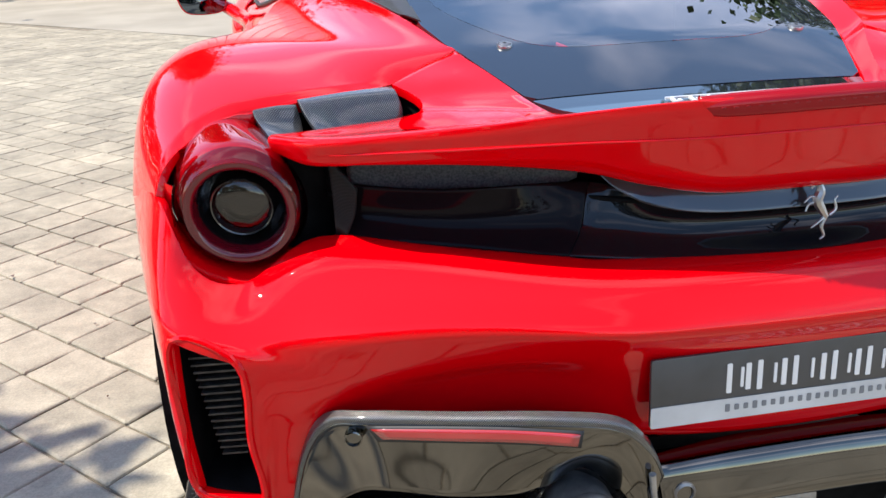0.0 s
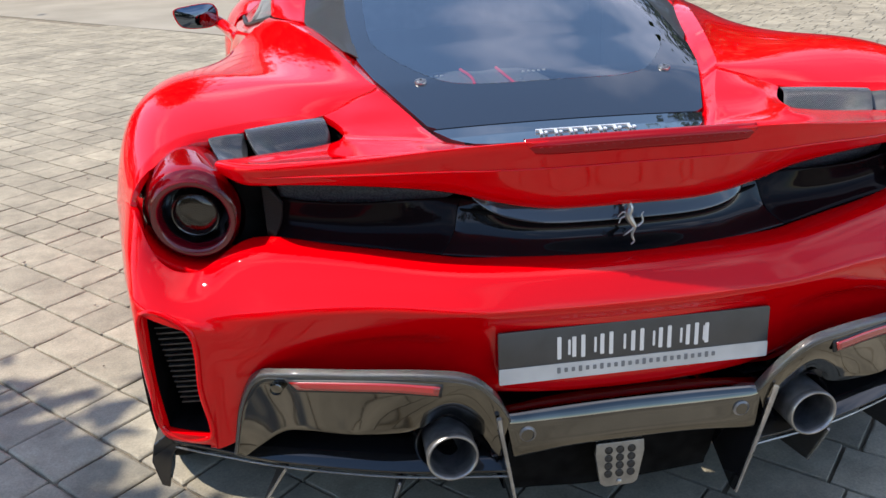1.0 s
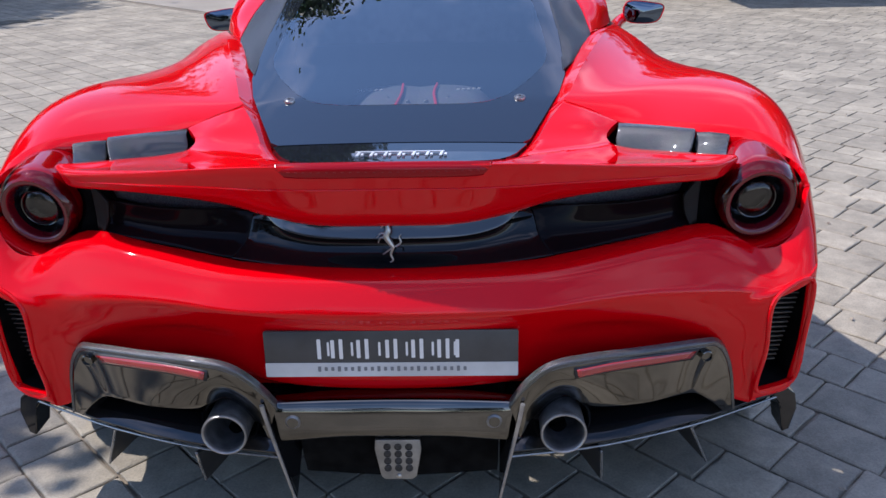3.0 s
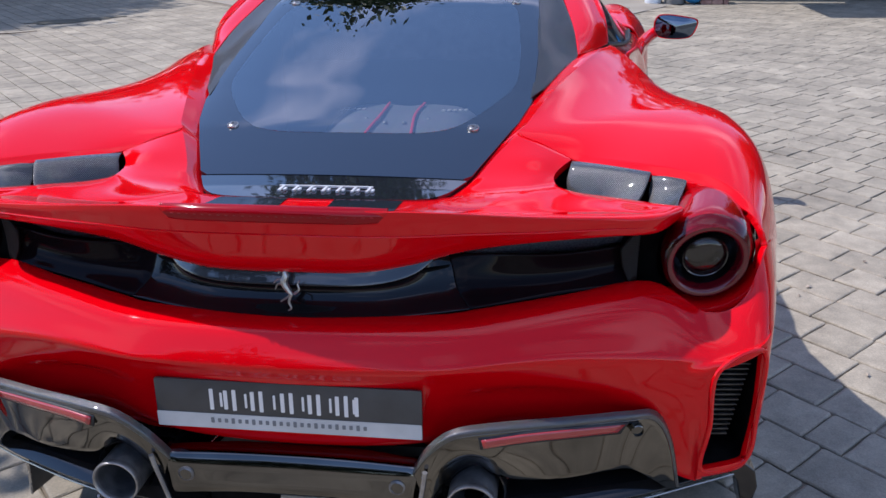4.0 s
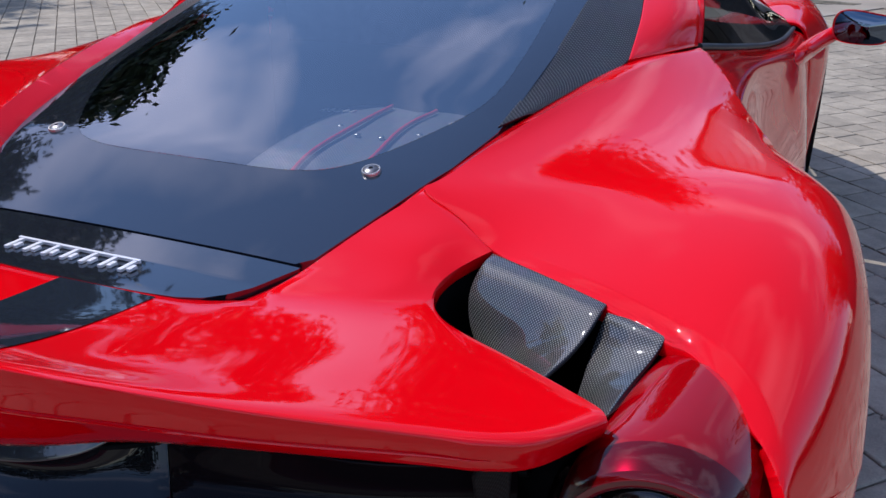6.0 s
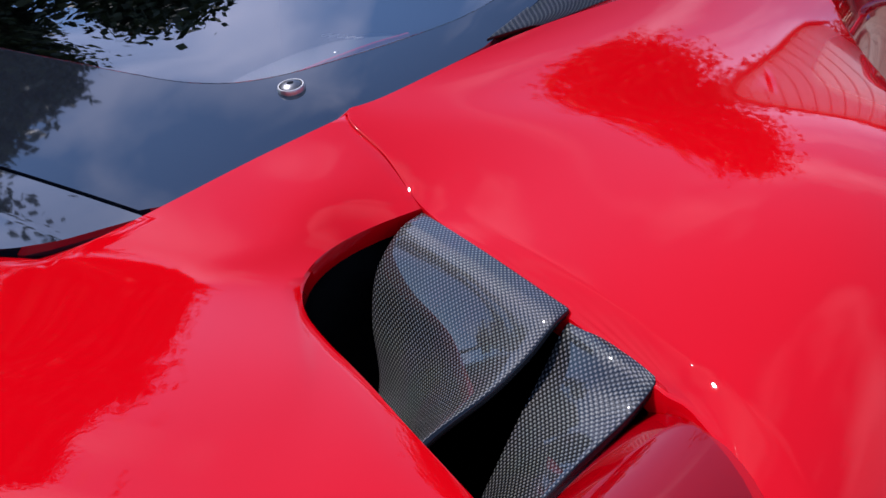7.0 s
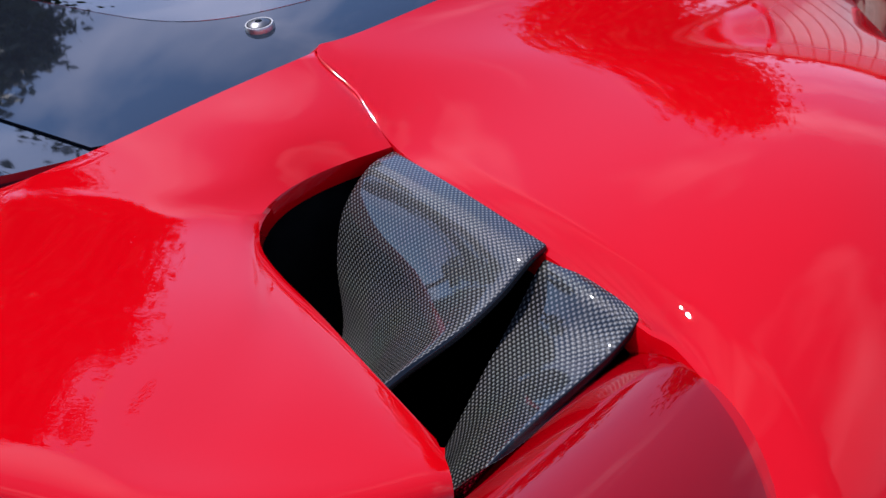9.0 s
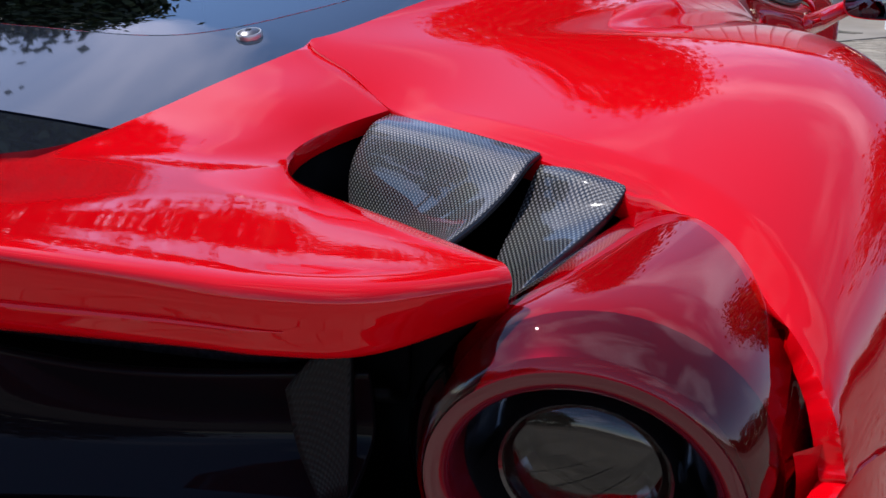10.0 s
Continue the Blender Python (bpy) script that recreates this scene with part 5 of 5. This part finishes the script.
def wheel(x, y, r, w):
    side = 1 if x > 0 else -1
    wh = new("wheel")
    wh.parent = car
    tagged(wh, "dark wheel with a low tyre")
    m = pose(x, y, r, 0, 90 * side, 0)
    tyre = part("tyre", lathe([(r - .075, -w / 2 + .02), (r - .02, -w / 2), (r - .003, -w / 2 + .03), (r, 0), (r - .003, w / 2 - .03), (r - .02, w / 2), (r - .075, w / 2 - .02)], m, 56), RUBBER, wh)
    part("rim", lathe([(r - .072, -w / 2 + .02), (r - .085, -.02), (r - .085, w / 2 - .05), (r - .072, w / 2 - .015), (r - .078, w / 2 - .012), (r - .09, w / 2 - .06), (.06, w / 2 - .07), (0, w / 2 - .06)], m, 48), GRILLE, wh)
    for k in range(10):
        part("spoke", box((.24, .022, .02), m @ pose(0, 0, w / 2 - .045, 0, 0, 36 * k) @ pose(.14, 0, 0), .004), PIPE, wh)


def front_and_floor():
    hood = [[(0, 2.75, .90), (.3, 2.75, .895), (.56, 2.9, .83)], [(0, 3.2, .80), (.3, 3.2, .79), (.555, 3.2, .80)], [(0, 3.7, .68), (.3, 3.7, .67), (.565, 3.7, .735)], [(0, 4.2, .56), (.3, 4.2, .55), (.55, 4.2, .58)], [(0, 4.58, .40), (.25, 4.56, .40), (.45, 4.5, .44)]]
    h = part("bonnet", outward(surface(lofted([whole(r) for r in hood], S, S)), (0, 3.4, .2)), RED, car, "red front bonnet")
    thick(h, .01)
    nose = [[(0, 4.58, .40), (.25, 4.56, .40), (.45, 4.5, .44), (.66, 4.36, .42), (.80, 4.26, .30)], [(0, 4.60, .25), (.25, 4.58, .25), (.45, 4.5, .25), (.66, 4.36, .25), (.80, 4.24, .22)], [(0, 4.55, .12), (.25, 4.53, .12), (.45, 4.46, .12), (.66, 4.34, .12), (.79, 4.2, .12)]]
    thick(part("front_bumper", outward(surface(lofted([whole(r) for r in nose], S, S)), (0, 3.4, .2)), RED, car, "red front bumper"), .01)
    ws = [[(0, 2.36, 1.188), (.25, 2.36, 1.184), (.42, 2.35, 1.172), (.52, 2.33, 1.15)], [(0, 2.62, 1.06), (.3, 2.62, 1.05), (.5, 2.58, 1.04), (.62, 2.56, 1.01)], [(0, 2.92, .90), (.36, 2.90, .895), (.62, 2.86, .87), (.775, 2.82, .845)]]
    part("windscreen", outward(surface(lofted([whole(r) for r in ws], S, S)), (0, 2.0, .6)), SIDE_GLASS, car, "raked windscreen")
    part("floor_pan", box((1.62, 3.7, .04), pose(0, 2.25, .14), .01), PLASTIC, car, "flat black underbody")
    cabin = [[(0, 1.56, 1.12), (.42, 1.56, 1.10)], [(0, 1.60, .5), (.6, 1.60, .5)], [(0, 2.7, .45), (.72, 2.7, .45)], [(0, 2.85, .84), (.74, 2.85, .83)]]
    part("cabin_liner", outward(surface(lofted([whole(r) for r in cabin], 4, 4)), (0, 2.2, 3)), TRIM, car, "black cabin lining")
    for s in (1, -1):
        seat = [[(s * .18, 1.72, .50), (s * .17, 1.68, .80), (s * .22, 1.66, 1.0), (s * .27, 1.66, 1.06)], [(s * .37, 1.80, .50), (s * .37, 1.76, .80), (s * .37, 1.72, 1.02), (s * .37, 1.71, 1.08)], [(s * .56, 1.72, .50), (s * .57, 1.68, .80), (s * .52, 1.66, 1.0), (s * .47, 1.66, 1.06)]]
        thick(part("seat_shell", outward(surface(lofted(seat, 5, 5)), (s * .37, 3, .8)), TRIM, car, "black seat shell"), .04)
    for s in (1, -1):
        for y in (.79, 3.44):
            # wheel wells take the same painted-in shade
            arch = lathe([(.40, -.02), (.40, .30), (0, .30)], pose(s * .955, y, .345, 0, -90 * s, 0), 40)
            part("wheel_well", arch, CAVITY_SHADE, car, "wheel well, its shade painted near-black")


# ---- trees that stand round the yard, seen mirrored in the car ----
def tree(x, y, height, spread, leaf, seed, label, bare=0.3, clumps=170, size=0.16):
    rng = random.Random(seed)
    t = tagged(new("tree"), label, "tree", "trees round the yard")
    t.matrix_basis = pose(x, y, 0)
    part("trunk", tube([(0, 0, -.1), (.06 * spread, .03, height * .3), (-.04 * spread, .05, height * .6), (0, 0, height * .9)], .035 * height, 10, 5, False, lambda k: 1 - .8 * k), BARK, t)
    verts, faces = [], []
    tips = []
    for k in range(9):
        a, h = rng.uniform(0, 2 * math.pi), height * rng.uniform(bare, .8)
        r = spread * rng.uniform(.5, .95) * (1.15 - h / height)
        tip = Vector((math.cos(a) * r, math.sin(a) * r, h + spread * rng.uniform(.1, .4)))
        part("limb", tube([(0, 0, h - .1 * height), (tip * .5 + Vector((0, 0, h * .45))), tip], .011 * height, 6, 4, False, lambda q: 1 - .75 * q), BARK, t)
        tips.append(tip)
    for c in range(clumps):
        f = rng.random()
        h = bare + (1 - bare) * f
        wide = spread * (math.sin(math.pi * min(1, .12 + .86 * (1 - f) ** .8)) ** .7) * rng.uniform(.55, 1.05)
        a = rng.uniform(0, 2 * math.pi)
        r = wide * math.sqrt(rng.uniform(.15, 1))
        centre = Vector((math.cos(a) * r, math.sin(a) * r, h * height + rng.gauss(0, .15)))
        cs = spread * rng.uniform(.10, .22)
        for _ in range(64):
            p = centre + Vector((rng.gauss(0, cs), rng.gauss(0, cs), rng.gauss(0, cs * .6)))
            n = Vector((rng.gauss(0, 1), rng.gauss(0, 1), rng.gauss(0, 1))).normalized()
            u = n.orthogonal().normalized() * size * rng.uniform(.5, 1.1)
            w = n.cross(u) * rng.uniform(.45, .7)
            base = len(verts)
            verts += [p - u, p + w, p + u, p - w]
            faces.append((base, base + 1, base + 2, base + 3))
    me = bpy.data.meshes.new("crown")
    me.from_pydata(verts, [], faces)
    me.materials.append(leaf)
    crown = new("crown", me)
    crown.parent = t
    return t


def hedge(x0, y0, x1, y1, height, depth, seed, label):
    """A leafy belt of trees along the yard's edge."""
    rng = random.Random(seed)
    verts, faces = [], []
    length = math.hypot(x1 - x0, y1 - y0)
    for _ in range(int(length * height * 16)):
        f = rng.random()
        top = height * (.72 + .28 * math.sin(f * length * .55 + seed) * math.sin(f * length * .23 + 2 * seed))
        p = Vector((x0 + (x1 - x0) * f + rng.gauss(0, depth), y0 + (y1 - y0) * f + rng.gauss(0, depth), top * rng.random() ** .75))
        for _ in range(9):
            c = p + Vector((rng.gauss(0, .25), rng.gauss(0, .25), rng.gauss(0, .2)))
            n = Vector((rng.gauss(0, 1), rng.gauss(0, 1), rng.gauss(0, 1))).normalized()
            u = n.orthogonal().normalized() * .2 * rng.uniform(.5, 1.1)
            w = n.cross(u) * .6
            base = len(verts)
            verts += [c - u, c + w, c + u, c - w]
            faces.append((base, base + 1, base + 2, base + 3))
    me = bpy.data.meshes.new("hedge")
    me.from_pydata(verts, [], faces)
    me.materials.append(LEAF_DARK)
    tagged(new("hedge", me), label, "trees", kind="stuff")


# ---- the yard's far side ----
def yard_slab():
    bm = bmesh.new()
    f = bm.faces.new([bm.verts.new(p) for p in ((-.28, 7.36, .001), (3.2, 12.6, .001), (3.2, 24, .001), (-16, 24, .001), (-16, 22.3, .001))])
    got = bmesh.ops.extrude_face_region(bm, geom=[f])
    for v in got["geom"]:
        if isinstance(v, bmesh.types.BMVert):
            v.co.z -= .05
    bmesh.ops.recalc_face_normals(bm, faces=bm.faces)
    tagged(obj("yard_slab", bm, CONCRETE, smooth=False), "pale worn concrete apron beyond the setts", "paving", kind="structure")


def garage(name, x0, x1, y, depth, height, mat, board, label, turn=0.0):
    """Boarded building: each upright board on its front, a plinth and a low roof with eaves."""
    g = tagged(new(name), label, "building")
    g.matrix_basis = pose(x0, y, 0, 0, 0, turn)
    w = x1 - x0
    part("wall", box((w, depth, height), pose(w / 2, depth / 2 + .03, height / 2 + .12), .01), mat, g, smooth=False)
    part("plinth", box((w + .04, depth + .04, .14), pose(w / 2, depth / 2 + .02, .07), .01), CONCRETE, g, smooth=False)
    n = round(w / board)
    first = None
    for k in range(n):
        m = pose((k + .5) * w / n, .0, height / 2 + .13)
        if first is None:
            first = part("board", box((w / n - .055, .03, height - .02), Matrix(), .006), mat, g, smooth=False)
            first.matrix_basis = m
        else:
            ob = new("board", first.data)
            ob.parent = g
            ob.matrix_basis = m
    roof_ob = part("roof", prism([(-.3, -.35), (w + .3, -.35), (w + .3, depth + .3), (-.3, depth + .3)], pose(0, 0, height + .30, 5, 0, 0), .10, .01), ROOFING, g, smooth=False)
    return g


def porch(x0, x1, y0, y1, z):
    p = tagged(new("porch"), "flat dark porch roof on slim posts before the garage", "porch")
    part("roof", box((x1 - x0, y1 - y0, .08), pose((x0 + x1) / 2, (y0 + y1) / 2, z + .04), .01), ROOFING, p, smooth=False)
    for x in (x0 + .1, x1 - .1):
        part("post", box((.09, .09, z + .02), pose(x, y1 - .1, z / 2), .008), DARK_BOARD, p, smooth=False)


def tub(x, y, r, h, mat, label, category, band=None):
    """A tapered tub with a rolled rim and a handle."""
    t = tagged(new(category), label, category)
    t.matrix_basis = pose(x, y, 0)
    part("body", lathe([(0, .002), (r * .78, .002), (r * .80, .02), (r * .97, h - .03), (r * 1.04, h - .025), (r * 1.05, h), (r * .99, h), (r * .95, h - .03), (r * .76, .03), (0, .03)], Matrix(), 32), mat, t)
    if band:
        part("band", lathe([(r * .90, h * .48), (r * .915, h * .48), (r * 1.0, h * .86), (r * .98, h * .86)], Matrix(), 32), band, t, "blue printed band")
    part("handle", tube([(-r * 1.04, 0, h - .02), (-r * .8, -r * .6, h - .09), (0, -r * 1.06, h - .13), (r * .8, -r * .6, h - .09), (r * 1.04, 0, h - .02)], .005, 6, 5), STEEL, t)


def bag(x, y):
    """A slumped blue sack."""
    bm = bmesh.new()
    bmesh.ops.create_icosphere(bm, subdivisions=4, radius=1)
    rng = random.Random(5)
    folds = [(rng.uniform(0, 6.28), rng.uniform(3, 8), rng.uniform(-2, 2)) for _ in range(5)]
    for v in bm.verts:
        c = v.co
        a = math.atan2(c.y, c.x)
        k = 1 + .05 * sum(math.sin(n * a + s * c.z * 3 + o) for o, n, s in folds)
        z = max(0, .5 + c.z * .5)
        s = k * (1.05 - .45 * z * z)
        v.co = (c.x * .15 * s, c.y * .14 * s, .004 + .30 * z)
    t = part("blue_sack", bm, BLUE, None, "slumped blue plastic sack beside the planter")
    tagged(t, "slumped blue plastic sack beside the planter", "sack")
    t.matrix_basis = pose(x, y, 0)


def trough(x0, x1, y):
    """Low brick trough, each brick laid."""
    t = tagged(new("brick_trough"), "low weathered brick trough filled with soil", "planter")
    for row in range(3):
        for k in range(3):
            w = (x1 - x0) / 2.5
            a = x0 + (k - (.5 if row % 2 else 0)) * w
            c, d = max(a, x0), min(a + w, x1)
            if d - c < .03:
                continue
            part("brick", box((d - c - .01, .10, .058), pose((c + d) / 2, y, .03 + row * .066), .006), BRICK, t, smooth=False)
    for x in (x0 + .05, x1 - .05):
        for row in range(3):
            part("brick", box((.10, .22, .058), pose(x, y + .165, .03 + row * .066), .006), BRICK, t, smooth=False)
    part("soil", box((x1 - x0 - .2, .24, .12), pose((x0 + x1) / 2, y + .17, .10), .01), JOINT, t, smooth=False)


def damp_patch(x, y, rx, ry, turn, seed):
    rng = random.Random(seed)
    out = []
    for k in range(40):
        a = k / 40 * 2 * math.pi
        r = 1 + .16 * math.sin(3 * a + seed) + .12 * math.sin(7 * a) + rng.uniform(-.06, .06)
        out.append((rx * r * math.cos(a), ry * r * math.sin(a)))
    tagged(obj("damp_patch", prism(out, pose(x, y, .006, 0, 0, turn), .01), MOSS, smooth=False), "dark damp moss patch in the worn paving", "moss", kind="stuff")


# ---- put together ----
rear_bumper()
both("rear_quarter", rear_quarter, RED, car, "red rear quarter panel with a broad haunch", 0.012, (0, .9, .3))
spoiler = thick(part("spoiler", spoiler_skin(), RED, car, "red ducktail spoiler across the tail"), .006)
part("fold_bead", tube([tuple(p) for p in FOLD], .0020, 8, 1, False, lambda t: min(1, .15 + 9 * t, .15 + 9 * (1 - t))), RED, spoiler, "fine rolled edge along the rear face")
engine_lid()
both("gill", vent_panel, CARBON_WIDE, car, "carbon gill beside the lid window", 0.006, (0, 1.2, .6))
both("rear_pillar", pillar, RED, car, "red rear pillar", 0.012, (0, 1.5, .8))
thick(part("roof", outward(roof(), (0, 2, .5)), RED, car, "red roof skin"), .01)
both("front_vane", lambda: duct_vane(VANE_FRONT), CARBON, car, "woven carbon duct vane", 0.006, (.75, .6, .6), rim=GLOSS_BLACK)
both("rear_vane", lambda: duct_vane(VANE_REAR), CARBON, car, "woven carbon duct vane", 0.006, (.85, .5, .6), rim=GLOSS_BLACK)
# duct throat and wall: shade painted in as near-black
both("duct_throat", duct_well, CAVITY_SHADE, car, "duct throat under the vanes, its shade painted near-black", 0.0, (.62, .4, 2))
both("duct_cheek", duct_cheek, CAVITY_SHADE, car, "duct wall, its shade painted near-black", 0.0, (.3, .6, .8))
for s in (1, -1):
    tail_lamp(s)
    exhaust_side(s)
    bumper_vent(s)
    flank(s)
    for wy, ww in ((.79, .30), (3.44, .24)):
        wheel(s * ((.885 if wy < 1 else .955) - ww / 2), wy, .345, ww)
recess()
centre_tail()
plate()
brake_light()
stripes(spoiler)
badges()
engine()
front_and_floor()

tree(-4.6, 19.0, 12.2, 2.6, LEAF, 13, "tall leafy tree beyond the yard", .38, 360, .16)
tree(-13.6, 11.2, 9.6, 2.3, LEAF_DARK, 16, "dense dark tree behind the smaller one", .3, 560, .16)
tree(-15.7, 6.3, 10.9, 2.5, LEAF_DARK, 11, "tall dark tree at the yard's edge", .2, 620, .17)
tree(-4.35, .68, 4.2, .85, LEAF, 12, "leafy tree shading part of the yard", .6, 32, .09)
# unseen tree, added only to cast the dark shadow on the left paving
tree(-11.2, 8.7, 5.2, .95, LEAF_DARK, 15, "small dense unseen tree, added to shade the paving", .55, 170, .12)
tree(9.5, 13.0, 8.0, 3.0, LEAF, 14, "leafy tree beside the yard", .3)
hedge(-20, 4, -19, 13, 7.0, .9, 2, "dense belt of dark trees along the yard")
hedge(-16, 14, -6, 21, 8.5, .9, 4, "dense belt of dark trees ahead of the yard")
hedge(-4, 22, 10, 22, 8.0, .9, 5, "dense belt of trees behind the yard wall")
hedge(-14, -9, -2, -12, 7.5, .9, 1, "dense belt of dark trees behind the yard")
hedge(19, -4, 20, 20, 3.2, .9, 3, "dense belt of trees beyond the paving")
yard_slab()
garage("white_garage", -8.45, 2.2, 17.4, 2.2, 4.0, WHITE_BOARD, .34, "white garage building with upright boards", -25)
garage("dark_garage", 2.95, 10.0, 11.4, 5.0, 2.5, DARK_BOARD, .30, "dark timber garage beyond the yard")
porch(2.2, 5.2, 9.75, 11.3, 2.4)
tub(1.90, 11.25, .15, .32, WHITE_PLASTIC, "white plastic bucket with a blue band", "bucket", BLUE)
tub(2.18, 11.15, .17, .42, GREY_PLASTIC, "grey plastic planter tub", "planter")
bag(2.44, 11.12)
trough(2.52, 2.90, 11.05)
damp_patch(-5.95, 9.5, .55, .22, 35, 1)
damp_patch(1.15, 10.6, .30, .16, 0, 2)


def litter(count, seed):
    """Dry leaf scraps and grit blown over the paving, each a small curled flake."""
    rng = random.Random(seed)
    verts, faces = [], []
    for _ in range(count):
        x, y = rng.uniform(.95, 3.6) if rng.random() < .7 else rng.uniform(-3.2, -1.1), rng.uniform(-.2, 4.5)
        r, a, lift = rng.uniform(.005, .016), rng.uniform(0, 6.28), rng.uniform(.002, .007)
        base = len(verts)
        for k in range(6):
            b = a + k * math.pi / 3
            q = r * (1.0 if k % 3 == 0 else rng.uniform(.35, .6))
            verts.append((x + q * math.cos(b), y + q * math.sin(b), .003 + (lift if k % 2 else .0)))
        verts.append((x, y, .004 + lift))
        faces += [(base + k, base + (k + 1) % 6, base + 6) for k in range(6)]
    me = bpy.data.meshes.new("leaf_litter")
    me.from_pydata(verts, [], faces)
    me.materials.append(DRY_LEAF)
    tagged(new("leaf_litter", me), "pale dry leaf scraps scattered over the paving", "leaves", kind="stuff")


litter(150, 9)
twig = part("twig", tube([(-6.55, 8.0, .012), (-6.35, 8.08, .016), (-6.2, 8.25, .012), (-6.0, 8.3, .016), (-5.85, 8.5, .012)], .012, 6, 4, False, lambda t: 1 - .6 * t), BARK, None)
tagged(twig, "dry fallen twig on the paving", "twig")
build_setts()
